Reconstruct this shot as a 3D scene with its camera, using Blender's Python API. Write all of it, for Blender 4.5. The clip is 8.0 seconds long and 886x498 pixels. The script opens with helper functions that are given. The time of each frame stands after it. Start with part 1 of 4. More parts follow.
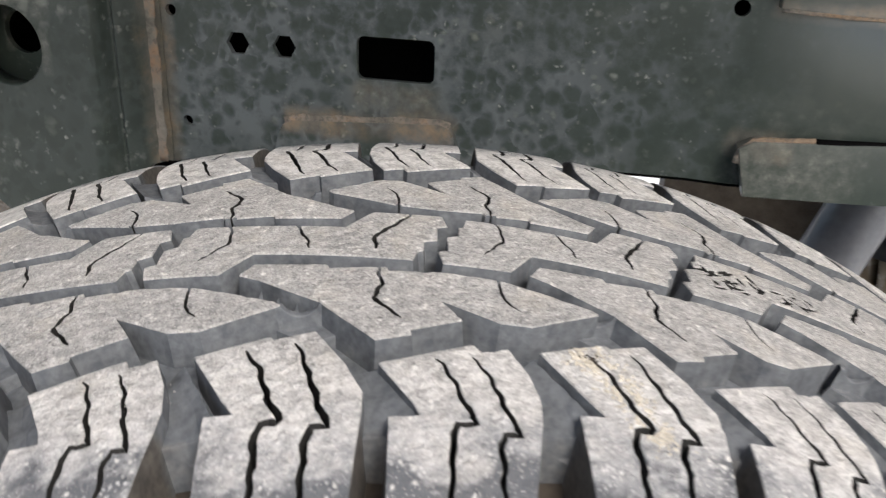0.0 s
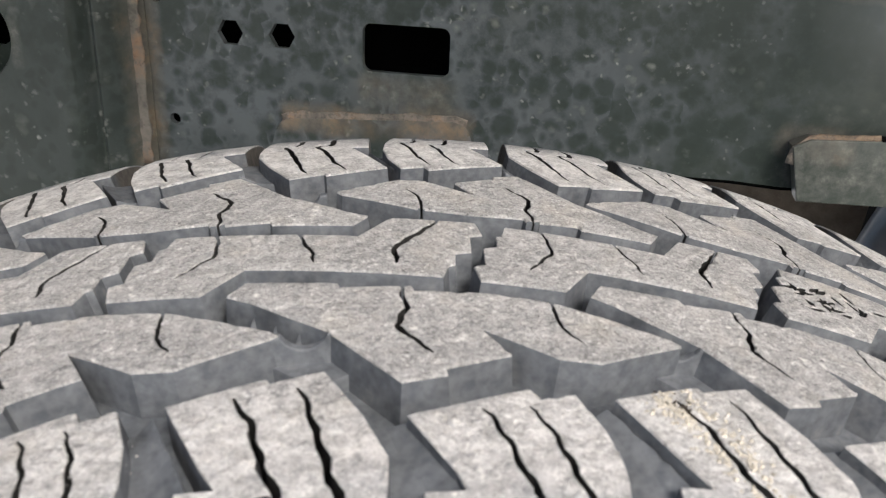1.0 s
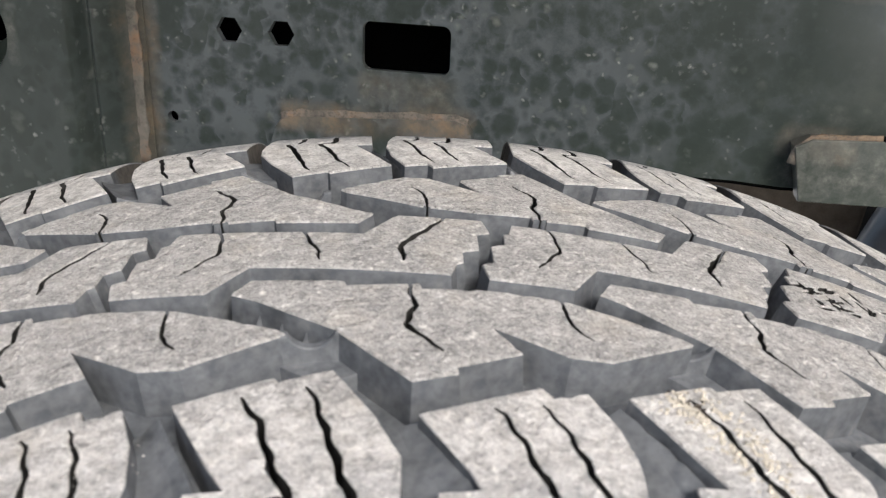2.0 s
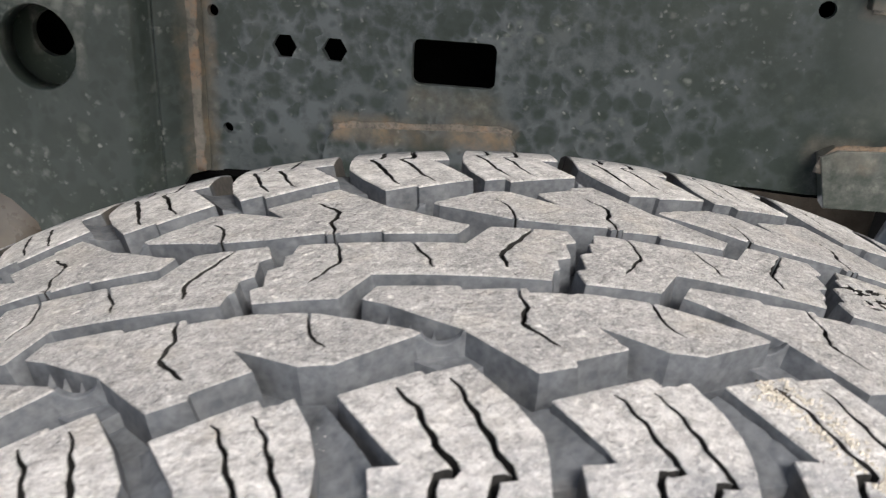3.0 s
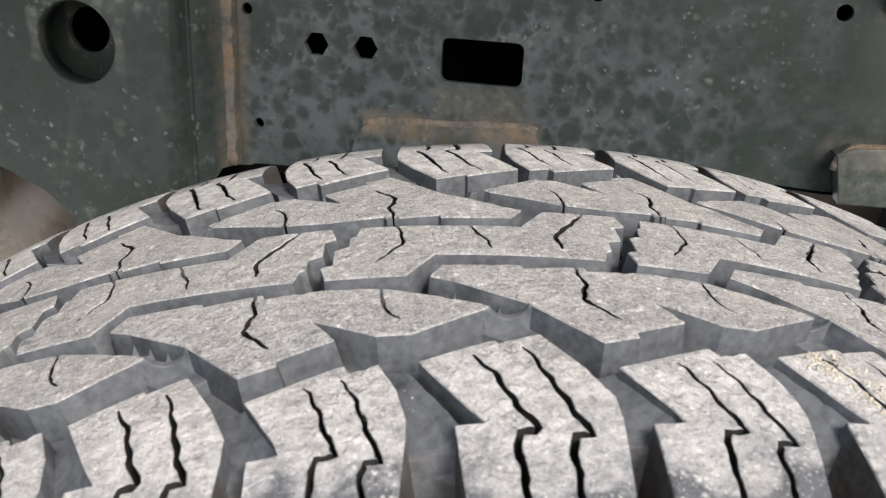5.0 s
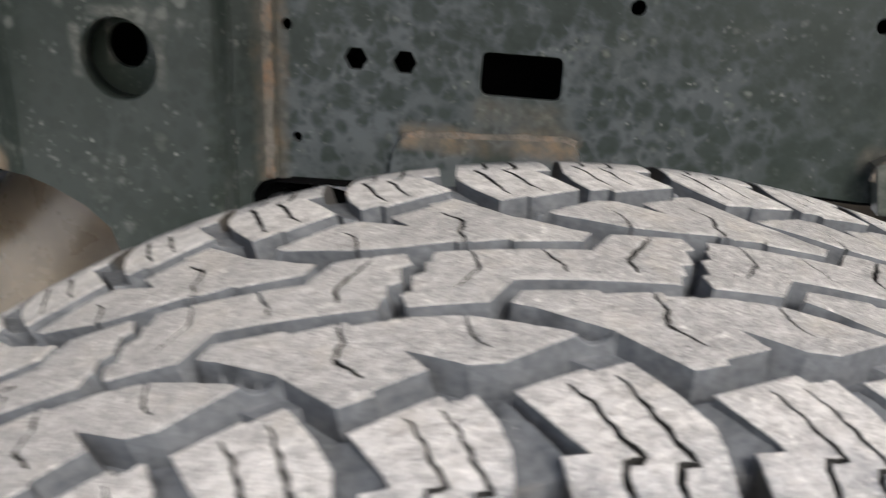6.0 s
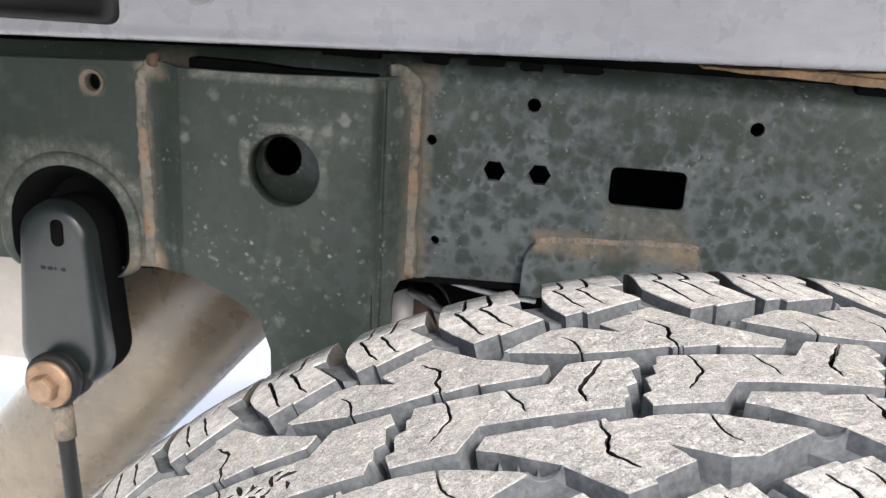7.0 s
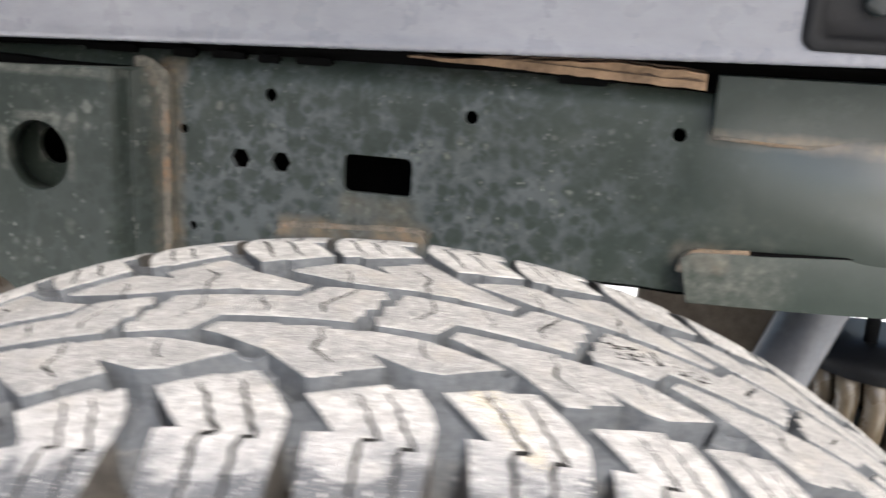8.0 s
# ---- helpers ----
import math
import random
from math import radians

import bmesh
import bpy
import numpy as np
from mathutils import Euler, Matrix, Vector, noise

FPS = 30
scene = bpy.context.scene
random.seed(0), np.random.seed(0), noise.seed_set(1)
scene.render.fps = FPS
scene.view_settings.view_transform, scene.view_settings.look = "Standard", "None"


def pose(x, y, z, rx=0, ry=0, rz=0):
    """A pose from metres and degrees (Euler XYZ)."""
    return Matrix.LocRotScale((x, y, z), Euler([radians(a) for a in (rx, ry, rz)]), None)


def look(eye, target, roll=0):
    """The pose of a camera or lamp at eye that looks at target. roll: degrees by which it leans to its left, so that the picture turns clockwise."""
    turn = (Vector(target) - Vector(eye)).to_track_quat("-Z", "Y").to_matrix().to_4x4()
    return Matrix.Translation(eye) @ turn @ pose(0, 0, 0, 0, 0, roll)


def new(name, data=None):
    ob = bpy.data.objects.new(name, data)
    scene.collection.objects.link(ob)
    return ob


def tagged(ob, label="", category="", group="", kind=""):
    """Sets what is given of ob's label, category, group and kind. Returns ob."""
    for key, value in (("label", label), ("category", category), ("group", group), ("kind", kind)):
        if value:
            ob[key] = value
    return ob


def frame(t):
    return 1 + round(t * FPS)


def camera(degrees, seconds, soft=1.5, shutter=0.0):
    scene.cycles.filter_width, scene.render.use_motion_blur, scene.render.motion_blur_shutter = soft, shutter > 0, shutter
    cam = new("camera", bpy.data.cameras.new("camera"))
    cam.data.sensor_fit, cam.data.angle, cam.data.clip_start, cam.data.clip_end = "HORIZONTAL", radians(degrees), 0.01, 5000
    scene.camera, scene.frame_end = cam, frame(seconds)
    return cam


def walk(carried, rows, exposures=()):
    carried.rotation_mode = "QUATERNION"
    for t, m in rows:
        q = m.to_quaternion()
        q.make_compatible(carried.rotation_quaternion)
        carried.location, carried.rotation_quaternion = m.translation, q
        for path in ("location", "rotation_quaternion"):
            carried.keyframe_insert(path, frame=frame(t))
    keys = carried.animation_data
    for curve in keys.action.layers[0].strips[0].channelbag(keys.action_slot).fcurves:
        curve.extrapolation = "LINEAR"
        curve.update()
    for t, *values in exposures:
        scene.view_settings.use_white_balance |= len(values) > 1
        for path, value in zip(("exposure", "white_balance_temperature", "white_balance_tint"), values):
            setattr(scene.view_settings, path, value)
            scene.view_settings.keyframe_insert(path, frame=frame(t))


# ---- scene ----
from mathutils.geometry import delaunay_2d_cdt

# ------------------------------------------------------------------ camera
cam = camera(54.8, 8.0, soft=1.1, shutter=0.45)
PATH = [
    (0, (0.0058, -0.2224, 0.9159), (0.0370, 0.2188, 0.6827), 1.51),
    (0.5, (-0.0042, -0.1933, 0.9046), (0.0270, 0.2494, 0.6742), 1.44),
    (1, (-0.0005, -0.1788, 0.8942), (0.0325, 0.2648, 0.6659), 1.47),
    (1.2, (0.0007, -0.1768, 0.8914), (0.0340, 0.2673, 0.6640), 1.44),
    (2.3, (-0.0109, -0.1768, 0.8936), (0.0279, 0.2666, 0.6658), 1.98),
    (2.5, (-0.0180, -0.1812, 0.8967), (0.0220, 0.2621, 0.6687), 1.95),
    (3, (-0.0342, -0.1961, 0.9048), (0.0092, 0.2471, 0.6774), 2.08),
    (3.5, (-0.0498, -0.2035, 0.9051), (-0.0029, 0.2398, 0.6787), 2.33),
    (4, (-0.0594, -0.2126, 0.9081), (-0.0128, 0.2309, 0.6819), 2.43),
    (4.5, (-0.0629, -0.2084, 0.9035), (-0.0147, 0.2351, 0.6777), 2.59),
    (4.7, (-0.0595, -0.2098, 0.9053), (-0.0108, 0.2341, 0.6802), 2.78),
    (5.8, (-0.0495, -0.2041, 0.8999), (-0.0012, 0.2400, 0.6754), 2.41),
    (5.9, (-0.0609, -0.2042, 0.9048), (-0.0122, 0.2399, 0.6802), 2.40),
    (6, (-0.0759, -0.2063, 0.9112), (-0.0269, 0.2375, 0.6862), 2.43),
    (6.1, (-0.0889, -0.2104, 0.9169), (-0.0404, 0.2335, 0.6918), 2.39),
    (6.2, (-0.1026, -0.2148, 0.9216), (-0.0530, 0.2295, 0.6977), 2.39),
    (6.3, (-0.1148, -0.2185, 0.9268), (-0.0633, 0.2262, 0.7043), 2.43),
    (6.4, (-0.1236, -0.2193, 0.9311), (-0.0725, 0.2280, 0.7136), 2.51),
    (6.5, (-0.1325, -0.2241, 0.9343), (-0.0827, 0.2293, 0.7294), 2.50),
    (6.7, (-0.1497, -0.2283, 0.9345), (-0.1011, 0.2311, 0.7432), 2.52),
    (6.8, (-0.1536, -0.2307, 0.9340), (-0.1054, 0.2305, 0.7470), 2.52),
    (7, (-0.1528, -0.2331, 0.9321), (-0.1072, 0.2311, 0.7523), 2.58),
    (7.2, (-0.1339, -0.2354, 0.9291), (-0.0939, 0.2316, 0.7550), 2.60),
    (7.3, (-0.1141, -0.2390, 0.9274), (-0.0791, 0.2300, 0.7575), 2.42),
    (7.5, (-0.0712, -0.2532, 0.9306), (-0.0428, 0.2168, 0.7627), 2.40),
    (7.6, (-0.0461, -0.2582, 0.9262), (-0.0225, 0.2132, 0.7614), 2.27),
    (7.7, (-0.0230, -0.2650, 0.9238), (-0.0028, 0.2068, 0.7593), 2.38),
    (7.8, (-0.0067, -0.2709, 0.9226), (0.0154, 0.2003, 0.7570), 2.29),
    (8, (0.0319, -0.2733, 0.9155), (0.0498, 0.2002, 0.7557), 2.33),
]
EXPOSURES = [(0.0, 1.13), (2.5, 1.22), (4.5, 1.22), (6.3, 1.16), (6.6, 1.56), (7.0, 1.68), (7.5, 1.73), (8.0, 1.59)]
cam.data.dof.use_dof, cam.data.dof.focus_distance, cam.data.dof.aperture_fstop = True, 0.30, 30.0
walk(cam, [(t, look(eye, target, roll)) for t, eye, target, roll in PATH], EXPOSURES)

# ------------------------------------------------------------------ light
world = bpy.data.worlds.new("sky")
scene.world = world
world.use_nodes = True
wt = world.node_tree
sky = wt.nodes.new("ShaderNodeTexSky")
sky.sky_type = "NISHITA"
sky.sun_disc = False
sky.sun_elevation, sky.sun_rotation = radians(46), radians(157)
sky.dust_density = 4.0
wt.nodes["Background"].inputs["Strength"].default_value = 0.112
wt.links.new(sky.outputs[0], wt.nodes["Background"].inputs["Color"])
sun = new("sun", bpy.data.lights.new("sun", "SUN"))
sun.data.energy, sun.data.angle, sun.data.color = 1.6, radians(16), (1.0, 0.97, 0.93)
sun.matrix_world = look((0, 0, 0), (-0.42, 1.0, -1.12))

# ------------------------------------------------------------------ materials


def material(name, rough=0.6, metal=0.0, spec=0.5):
    m = bpy.data.materials.new(name)
    m.use_nodes = True
    b = m.node_tree.nodes["Principled BSDF"]
    b.inputs["Roughness"].default_value, b.inputs["Metallic"].default_value = rough, metal
    b.inputs["Specular IOR Level"].default_value = spec
    return m, m.node_tree, b


def node(nt, kind, **values):
    n = nt.nodes.new(kind)
    for key, v in values.items():
        n.inputs[key].default_value = v
    return n


def coords(nt):
    return nt.nodes.new("ShaderNodeTexCoord").outputs["Object"]


def noise_of(nt, vec, scale, detail=4.0, rough=0.55):
    n = node(nt, "ShaderNodeTexNoise", Scale=scale, Detail=detail, Roughness=rough)
    nt.links.new(vec, n.inputs["Vector"])
    return n.outputs["Fac"]


def noise_color(nt, vec, scale):
    n = node(nt, "ShaderNodeTexNoise", Scale=scale, Detail=4.0)
    nt.links.new(vec, n.inputs["Vector"])
    return n.outputs["Color"]


def ramp(nt, fac, *stops):
    n = nt.nodes.new("ShaderNodeValToRGB")
    els = n.color_ramp.elements
    while len(els) < len(stops):
        els.new(0.5)
    for el, (at, col) in zip(els, stops):
        el.position, el.color = at, (*col, 1) if len(col) == 3 else col
    nt.links.new(fac, n.inputs["Fac"])
    return n.outputs["Color"]


def grey(v):
    return (v, v, v)


def mix(nt, fac, a, b, kind="MIX"):
    n = nt.nodes.new("ShaderNodeMix")
    n.data_type, n.blend_type = "RGBA", kind
    for sock, v in ((n.inputs[0], fac), (n.inputs[6], a), (n.inputs[7], b)):
        if isinstance(v, (int, float)):
            sock.default_value = v
        elif isinstance(v, tuple):
            sock.default_value = (*v, 1)
        else:
            nt.links.new(v, sock)
    return n.outputs[2]


def bump(nt, b, height, strength, distance):
    n = node(nt, "ShaderNodeBump", Strength=strength, Distance=distance)
    nt.links.new(height, n.inputs["Height"])
    nt.links.new(n.outputs[0], b.inputs["Normal"])


def plain(name, color, rough=0.6, metal=0.0, spread=0.35, scale=60.0, rise=0.0003, spec=0.5):
    """A paint, plastic or metal with mottling at two scales and a fine relief."""
    m, nt, b = material(name, rough, metal, spec)
    vec = coords(nt)
    big, fine = noise_of(nt, vec, scale), noise_of(nt, vec, scale * 9)
    lo, hi = (tuple(c * f for c in color) for f in (1 - spread, 1 + spread))
    nt.links.new(mix(nt, 0.35, ramp(nt, big, (0.3, lo), (0.7, hi)), ramp(nt, fine, (0.3, lo), (0.7, hi))), b.inputs["Base Color"])
    bump(nt, b, fine, 0.4, rise)
    return m


def math_node(nt, op, a, b=None):
    n = nt.nodes.new("ShaderNodeMath")
    n.operation = op
    for sock, v in zip(n.inputs, (a, b)):
        if v is None:
            continue
        if isinstance(v, (int, float)):
            sock.default_value = v
        else:
            nt.links.new(v, sock)
    return n.outputs[0]


def near_box(nt, vec, middle, half, reach, ragged=0.6, scale=90.0):
    """1 inside a box, fading over reach metres with a ragged edge."""
    sub = nt.nodes.new("ShaderNodeVectorMath")
    sub.operation = "SUBTRACT"
    nt.links.new(vec, sub.inputs[0])
    sub.inputs[1].default_value = middle
    ab = nt.nodes.new("ShaderNodeVectorMath")
    ab.operation = "ABSOLUTE"
    nt.links.new(sub.outputs[0], ab.inputs[0])
    less = nt.nodes.new("ShaderNodeVectorMath")
    less.operation = "SUBTRACT"
    nt.links.new(ab.outputs[0], less.inputs[0])
    less.inputs[1].default_value = half
    top = nt.nodes.new("ShaderNodeVectorMath")
    top.operation = "MAXIMUM"
    nt.links.new(less.outputs[0], top.inputs[0])
    far = nt.nodes.new("ShaderNodeVectorMath")
    far.operation = "LENGTH"
    nt.links.new(top.outputs[0], far.inputs[0])
    d = math_node(nt, "DIVIDE", far.outputs["Value"], reach)
    d = math_node(nt, "ADD", d, math_node(nt, "MULTIPLY", math_node(nt, "SUBTRACT", noise_of(nt, vec, scale, 5, 0.65), 0.5), 2 * ragged))
    return ramp(nt, d, (0.0, grey(1)), (1.0, grey(0)))


def rubber_worn():
    """Worn, dusty running surface of the tread: grey-tan dust, grit and pits, cleaner and darker at the outer shoulder."""
    m, nt, b = material("rubber_worn", 0.66, 0.0, 0.5)
    vec = coords(nt)
    info = nt.nodes.new("ShaderNodeObjectInfo")
    shift = nt.nodes.new("ShaderNodeVectorMath")
    shift.operation = "MULTIPLY_ADD"
    nt.links.new(info.outputs["Random"], shift.inputs[0])
    shift.inputs[1].default_value = (3.1, 4.7, 1.9)
    nt.links.new(vec, shift.inputs[2])
    own = shift.outputs[0]
    cloud, patch, grain, fine, grit = noise_of(nt, own, 38, 4, 0.6), noise_of(nt, own, 230, 8, 0.72), noise_of(nt, own, 900, 5, 0.75), noise_of(nt, own, 1900, 3, 0.7), noise_of(nt, own, 1500, 3, 0.6)
    col = ramp(nt, cloud, (0.32, (0.33, 0.326, 0.318)), (0.68, (0.66, 0.644, 0.622)))
    col = mix(nt, 0.5, col, ramp(nt, patch, (0.38, (0.16, 0.16, 0.16)), (0.5, (0.46, 0.452, 0.438)), (0.62, (0.91, 0.896, 0.872))))
    col = mix(nt, 0.3, col, ramp(nt, grain, (0.34, (0.1, 0.1, 0.1)), (0.5, (0.38, 0.374, 0.366)), (0.64, (0.82, 0.805, 0.78))))
    col = mix(nt, 0.18, col, ramp(nt, fine, (0.36, (0.06, 0.06, 0.06)), (0.52, (0.38, 0.374, 0.366)), (0.66, (0.95, 0.935, 0.9))))
    pits = ramp(nt, noise_of(nt, own, 420, 4, 0.65), (0.29, grey(0.8)), (0.36, grey(0)))
    col = mix(nt, pits, col, (0.07, 0.07, 0.07))
    seams = ramp(nt, noise_of(nt, own, 1400, 4, 0.7), (0.36, grey(0.25)), (0.46, grey(0)))
    col = mix(nt, seams, col, (0.11, 0.11, 0.11))
    tan = ramp(nt, noise_of(nt, own, 45, 5, 0.65), (0.54, grey(0)), (0.68, grey(0.35)))
    col = mix(nt, tan, col, (0.6, 0.555, 0.475))
    sep = nt.nodes.new("ShaderNodeSeparateXYZ")
    nt.links.new(vec, sep.inputs[0])
    out = math_node(nt, "ADD", math_node(nt, "MULTIPLY", math_node(nt, "ABSOLUTE", math_node(nt, "SUBTRACT", sep.outputs[1], 0.005)), 30.0), math_node(nt, "MULTIPLY", noise_of(nt, own, 60, 5, 0.65), 1.8))
    out = math_node(nt, "MULTIPLY", out, 0.2)
    # Pale dust band that also carries the stronger light near the shoulders
    pale_lit_band = mix(nt, 1.0, ramp(nt, out, (0.48, grey(0)), (0.56, grey(1)), (0.68, grey(1)), (0.74, grey(0))), ramp(nt, patch, (0.4, grey(0.15)), (0.6, grey(0.6))), "MULTIPLY")
    col = mix(nt, pale_lit_band, col, (0.88, 0.862, 0.835))
    col = mix(nt, 1.0, col, ramp(nt, mix(nt, 0.5, grain, fine), (0.38, grey(0.72)), (0.52, grey(1.0))), "MULTIPLY")
    col = mix(nt, ramp(nt, out, (0.64, grey(0)), (0.72, grey(0.45))), col, (0.27, 0.282, 0.305))
    clean = ramp(nt, out, (0.725, grey(0)), (0.76, grey(0.8)))
    col = mix(nt, clean, col, (0.08, 0.088, 0.102))
    sand = node(nt, "ShaderNodeTexVoronoi", Scale=620.0)
    nt.links.new(own, sand.inputs["Vector"])
    dots = ramp(nt, sand.outputs["Distance"], (0.16, grey(1)), (0.36, grey(0)))
    some = ramp(nt, noise_of(nt, own, 190, 4, 0.65), (0.49, grey(0)), (0.6, grey(0.6)))
    col = mix(nt, mix(nt, 1.0, dots, some, "MULTIPLY"), col, (0.88, 0.865, 0.845))
    lump = node(nt, "ShaderNodeTexVoronoi", Scale=330.0)
    bent = nt.nodes.new("ShaderNodeVectorMath")
    bent.operation = "MULTIPLY_ADD"
    nt.links.new(noise_color(nt, own, 420), bent.inputs[0])
    bent.inputs[1].default_value = (0.004, 0.004, 0.004)
    nt.links.new(own, bent.inputs[2])
    nt.links.new(bent.outputs[0], lump.inputs["Vector"])
    grains = ramp(nt, lump.outputs["Distance"], (0.16, grey(1)), (0.32, grey(0)))
    rare = ramp(nt, noise_of(nt, own, 120, 4, 0.65), (0.52, grey(0)), (0.62, grey(0.8)))
    col = mix(nt, mix(nt, 1.0, grains, rare, "MULTIPLY"), col, (0.9, 0.88, 0.835))
    specks = ramp(nt, grit, (0.63, grey(0)), (0.68, grey(0.75)))
    col = mix(nt, specks, col, (0.84, 0.82, 0.78))
    nt.links.new(col, b.inputs["Base Color"])
    rough = mix(nt, 0.5, mix(nt, 0.35, grain, fine), patch)
    rough = mix(nt, 0.22, rough, math_node(nt, "SUBTRACT", 1.0, lump.outputs["Distance"]))
    bump(nt, b, rough, 1.0, 0.004)
    return m


def rubber_wall():
    """Darker rubber of the groove walls and floors: blue-grey, with a little mud dust."""
    m, nt, b = material("rubber_wall", 0.6, 0.0, 0.45)
    vec = coords(nt)
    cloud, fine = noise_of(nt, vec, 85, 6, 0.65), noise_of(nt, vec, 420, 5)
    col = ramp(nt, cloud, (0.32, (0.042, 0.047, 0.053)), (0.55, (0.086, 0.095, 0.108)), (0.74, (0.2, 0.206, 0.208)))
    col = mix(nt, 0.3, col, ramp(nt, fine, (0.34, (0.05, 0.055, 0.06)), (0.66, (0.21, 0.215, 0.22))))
    sep = nt.nodes.new("ShaderNodeSeparateXYZ")
    nt.links.new(vec, sep.inputs[0])
    out = math_node(nt, "ADD", math_node(nt, "ABSOLUTE", math_node(nt, "SUBTRACT", sep.outputs[1], 0.005)), math_node(nt, "MULTIPLY", cloud, 0.014))
    mud = ramp(nt, fine, (0.34, (0.035, 0.03, 0.025)), (0.66, (0.085, 0.074, 0.06)))
    col = mix(nt, ramp(nt, math_node(nt, "MULTIPLY", out, 10.0), (0.855, grey(0)), (0.9, grey(0.85))), col, mud)
    nt.links.new(col, b.inputs["Base Color"])
    bump(nt, b, fine, 0.35, 0.0003)
    return m


def rail_paint(name="rail_paint", wet=1.0, deep=1.0):
    """Dark grey-green chassis paint with dried water marks, dust specks, and rust and dust round the weld seams."""
    m, nt, b = material(name, 0.5, 0.0, 0.5)
    vec = coords(nt)
    base = ramp(nt, noise_of(nt, vec, 14), (0.3, tuple(c * deep for c in (0.0298, 0.0408, 0.0352))), (0.7, tuple(c * deep for c in (0.042, 0.0545, 0.0474))))
    warped = nt.nodes.new("ShaderNodeVectorMath")
    warped.operation = "MULTIPLY_ADD"
    nt.links.new(noise_color(nt, vec, 90), warped.inputs[0])
    warped.inputs[1].default_value = (0.007, 0.007, 0.007)
    nt.links.new(vec, warped.inputs[2])
    blot = nt.nodes.new("ShaderNodeVectorMath")
    blot.operation = "MULTIPLY_ADD"
    nt.links.new(noise_color(nt, vec, 190), blot.inputs[0])
    blot.inputs[1].default_value = (0.006, 0.006, 0.006)
    nt.links.new(vec, blot.inputs[2])
    film = None
    for size, least, more, soft in ((58.0, -0.05, 0.5, 0.2), (100.0, -0.05, 0.5, 0.24), (165.0, -0.2, 0.55, 0.3)):
        cell = node(nt, "ShaderNodeTexVoronoi", Scale=size)
        nt.links.new(warped.outputs[0], cell.inputs["Vector"])
        pick = nt.nodes.new("ShaderNodeSeparateColor")
        nt.links.new(cell.outputs["Color"], pick.inputs[0])
        reach = math_node(nt, "ADD", math_node(nt, "MULTIPLY", pick.outputs[0], more), least)
        ring_ = math_node(nt, "DIVIDE", math_node(nt, "SUBTRACT", cell.outputs["Distance"], reach), soft)
        dry = ramp(nt, ring_, (0.0, grey(0.24)), (1.0, grey(1)))
        film = dry if film is None else mix(nt, 1.0, film, dry, "MULTIPLY")
    high = nt.nodes.new("ShaderNodeSeparateXYZ")
    nt.links.new(vec, high.inputs[0])
    gate = math_node(nt, "SUBTRACT", noise_of(nt, vec, 48, 6, 0.68), math_node(nt, "MULTIPLY", high.outputs[2], 1.3))
    film = mix(nt, 1.0, film, ramp(nt, gate, (0.38, grey(0.12)), (0.56, grey(1))), "MULTIPLY")
    spread = near_box(nt, vec, (-0.01, 0, -0.022), (0.08, 0.05, 0.026), 0.13, 0.85, 22)
    amount = mix(nt, 1.0, film, mix(nt, 1.0 - wet, spread, (0.08, 0.08, 0.08)), "MULTIPLY")
    col = mix(nt, amount, base, (0.115, 0.131, 0.138))
    flecks = ((150.0, 0.12, 0.36, 0.55, (0.2, 0.215, 0.195)), (250.0, 0.1, 0.32, 0.54, (0.27, 0.28, 0.26)), (100.0, 0.1, 0.34, 0.56, (0.2, 0.21, 0.185)), (170.0, 0.04, 0.19, 0.5, (0.36, 0.37, 0.345)))
    if wet < 1.0:
        flecks = ((88.0, 0.24, 0.42, 0.545, (0.2, 0.212, 0.195)), (210.0, 0.2, 0.42, 0.57, (0.22, 0.23, 0.21)), (64.0, 0.16, 0.32, 0.545, (0.18, 0.192, 0.168)), (150.0, 0.08, 0.24, 0.54, (0.3, 0.31, 0.285)))
    settled = near_box(nt, vec, (-0.16, 0, 0), (0.30, 0.1, 0.1), 0.06, 0.4, 30) if wet == 1.0 else near_box(nt, vec, (-0.2, 0, -0.06), (0.075, 0.1, 0.09), 0.03, 0.6, 30)
    settled = math_node(nt, "MAXIMUM", settled, near_box(nt, vec, (0.224, 0, -0.046), (0.016, 0.03, 0.006), 0.03, 0.8, 40))
    for size, lo, hi, cover, tone in flecks:
        v = node(nt, "ShaderNodeTexVoronoi", Scale=size)
        nt.links.new(blot.outputs[0], v.inputs["Vector"])
        dots = ramp(nt, v.outputs["Distance"], (lo, grey(1)), (hi, grey(0)))
        some = ramp(nt, noise_of(nt, vec, size * 0.3, 4, 0.6), (cover, grey(0)), (cover + 0.14, grey(0.75)))
        some = mix(nt, 1.0, some, settled, "MULTIPLY")
        col = mix(nt, mix(nt, 1.0, dots, some, "MULTIPLY"), col, tone)
    dust = ramp(nt, noise_of(nt, vec, 26, 7, 0.7), (0.55, grey(0)), (0.8, grey(0.4)))
    col = mix(nt, dust, col, (0.115, 0.128, 0.115))
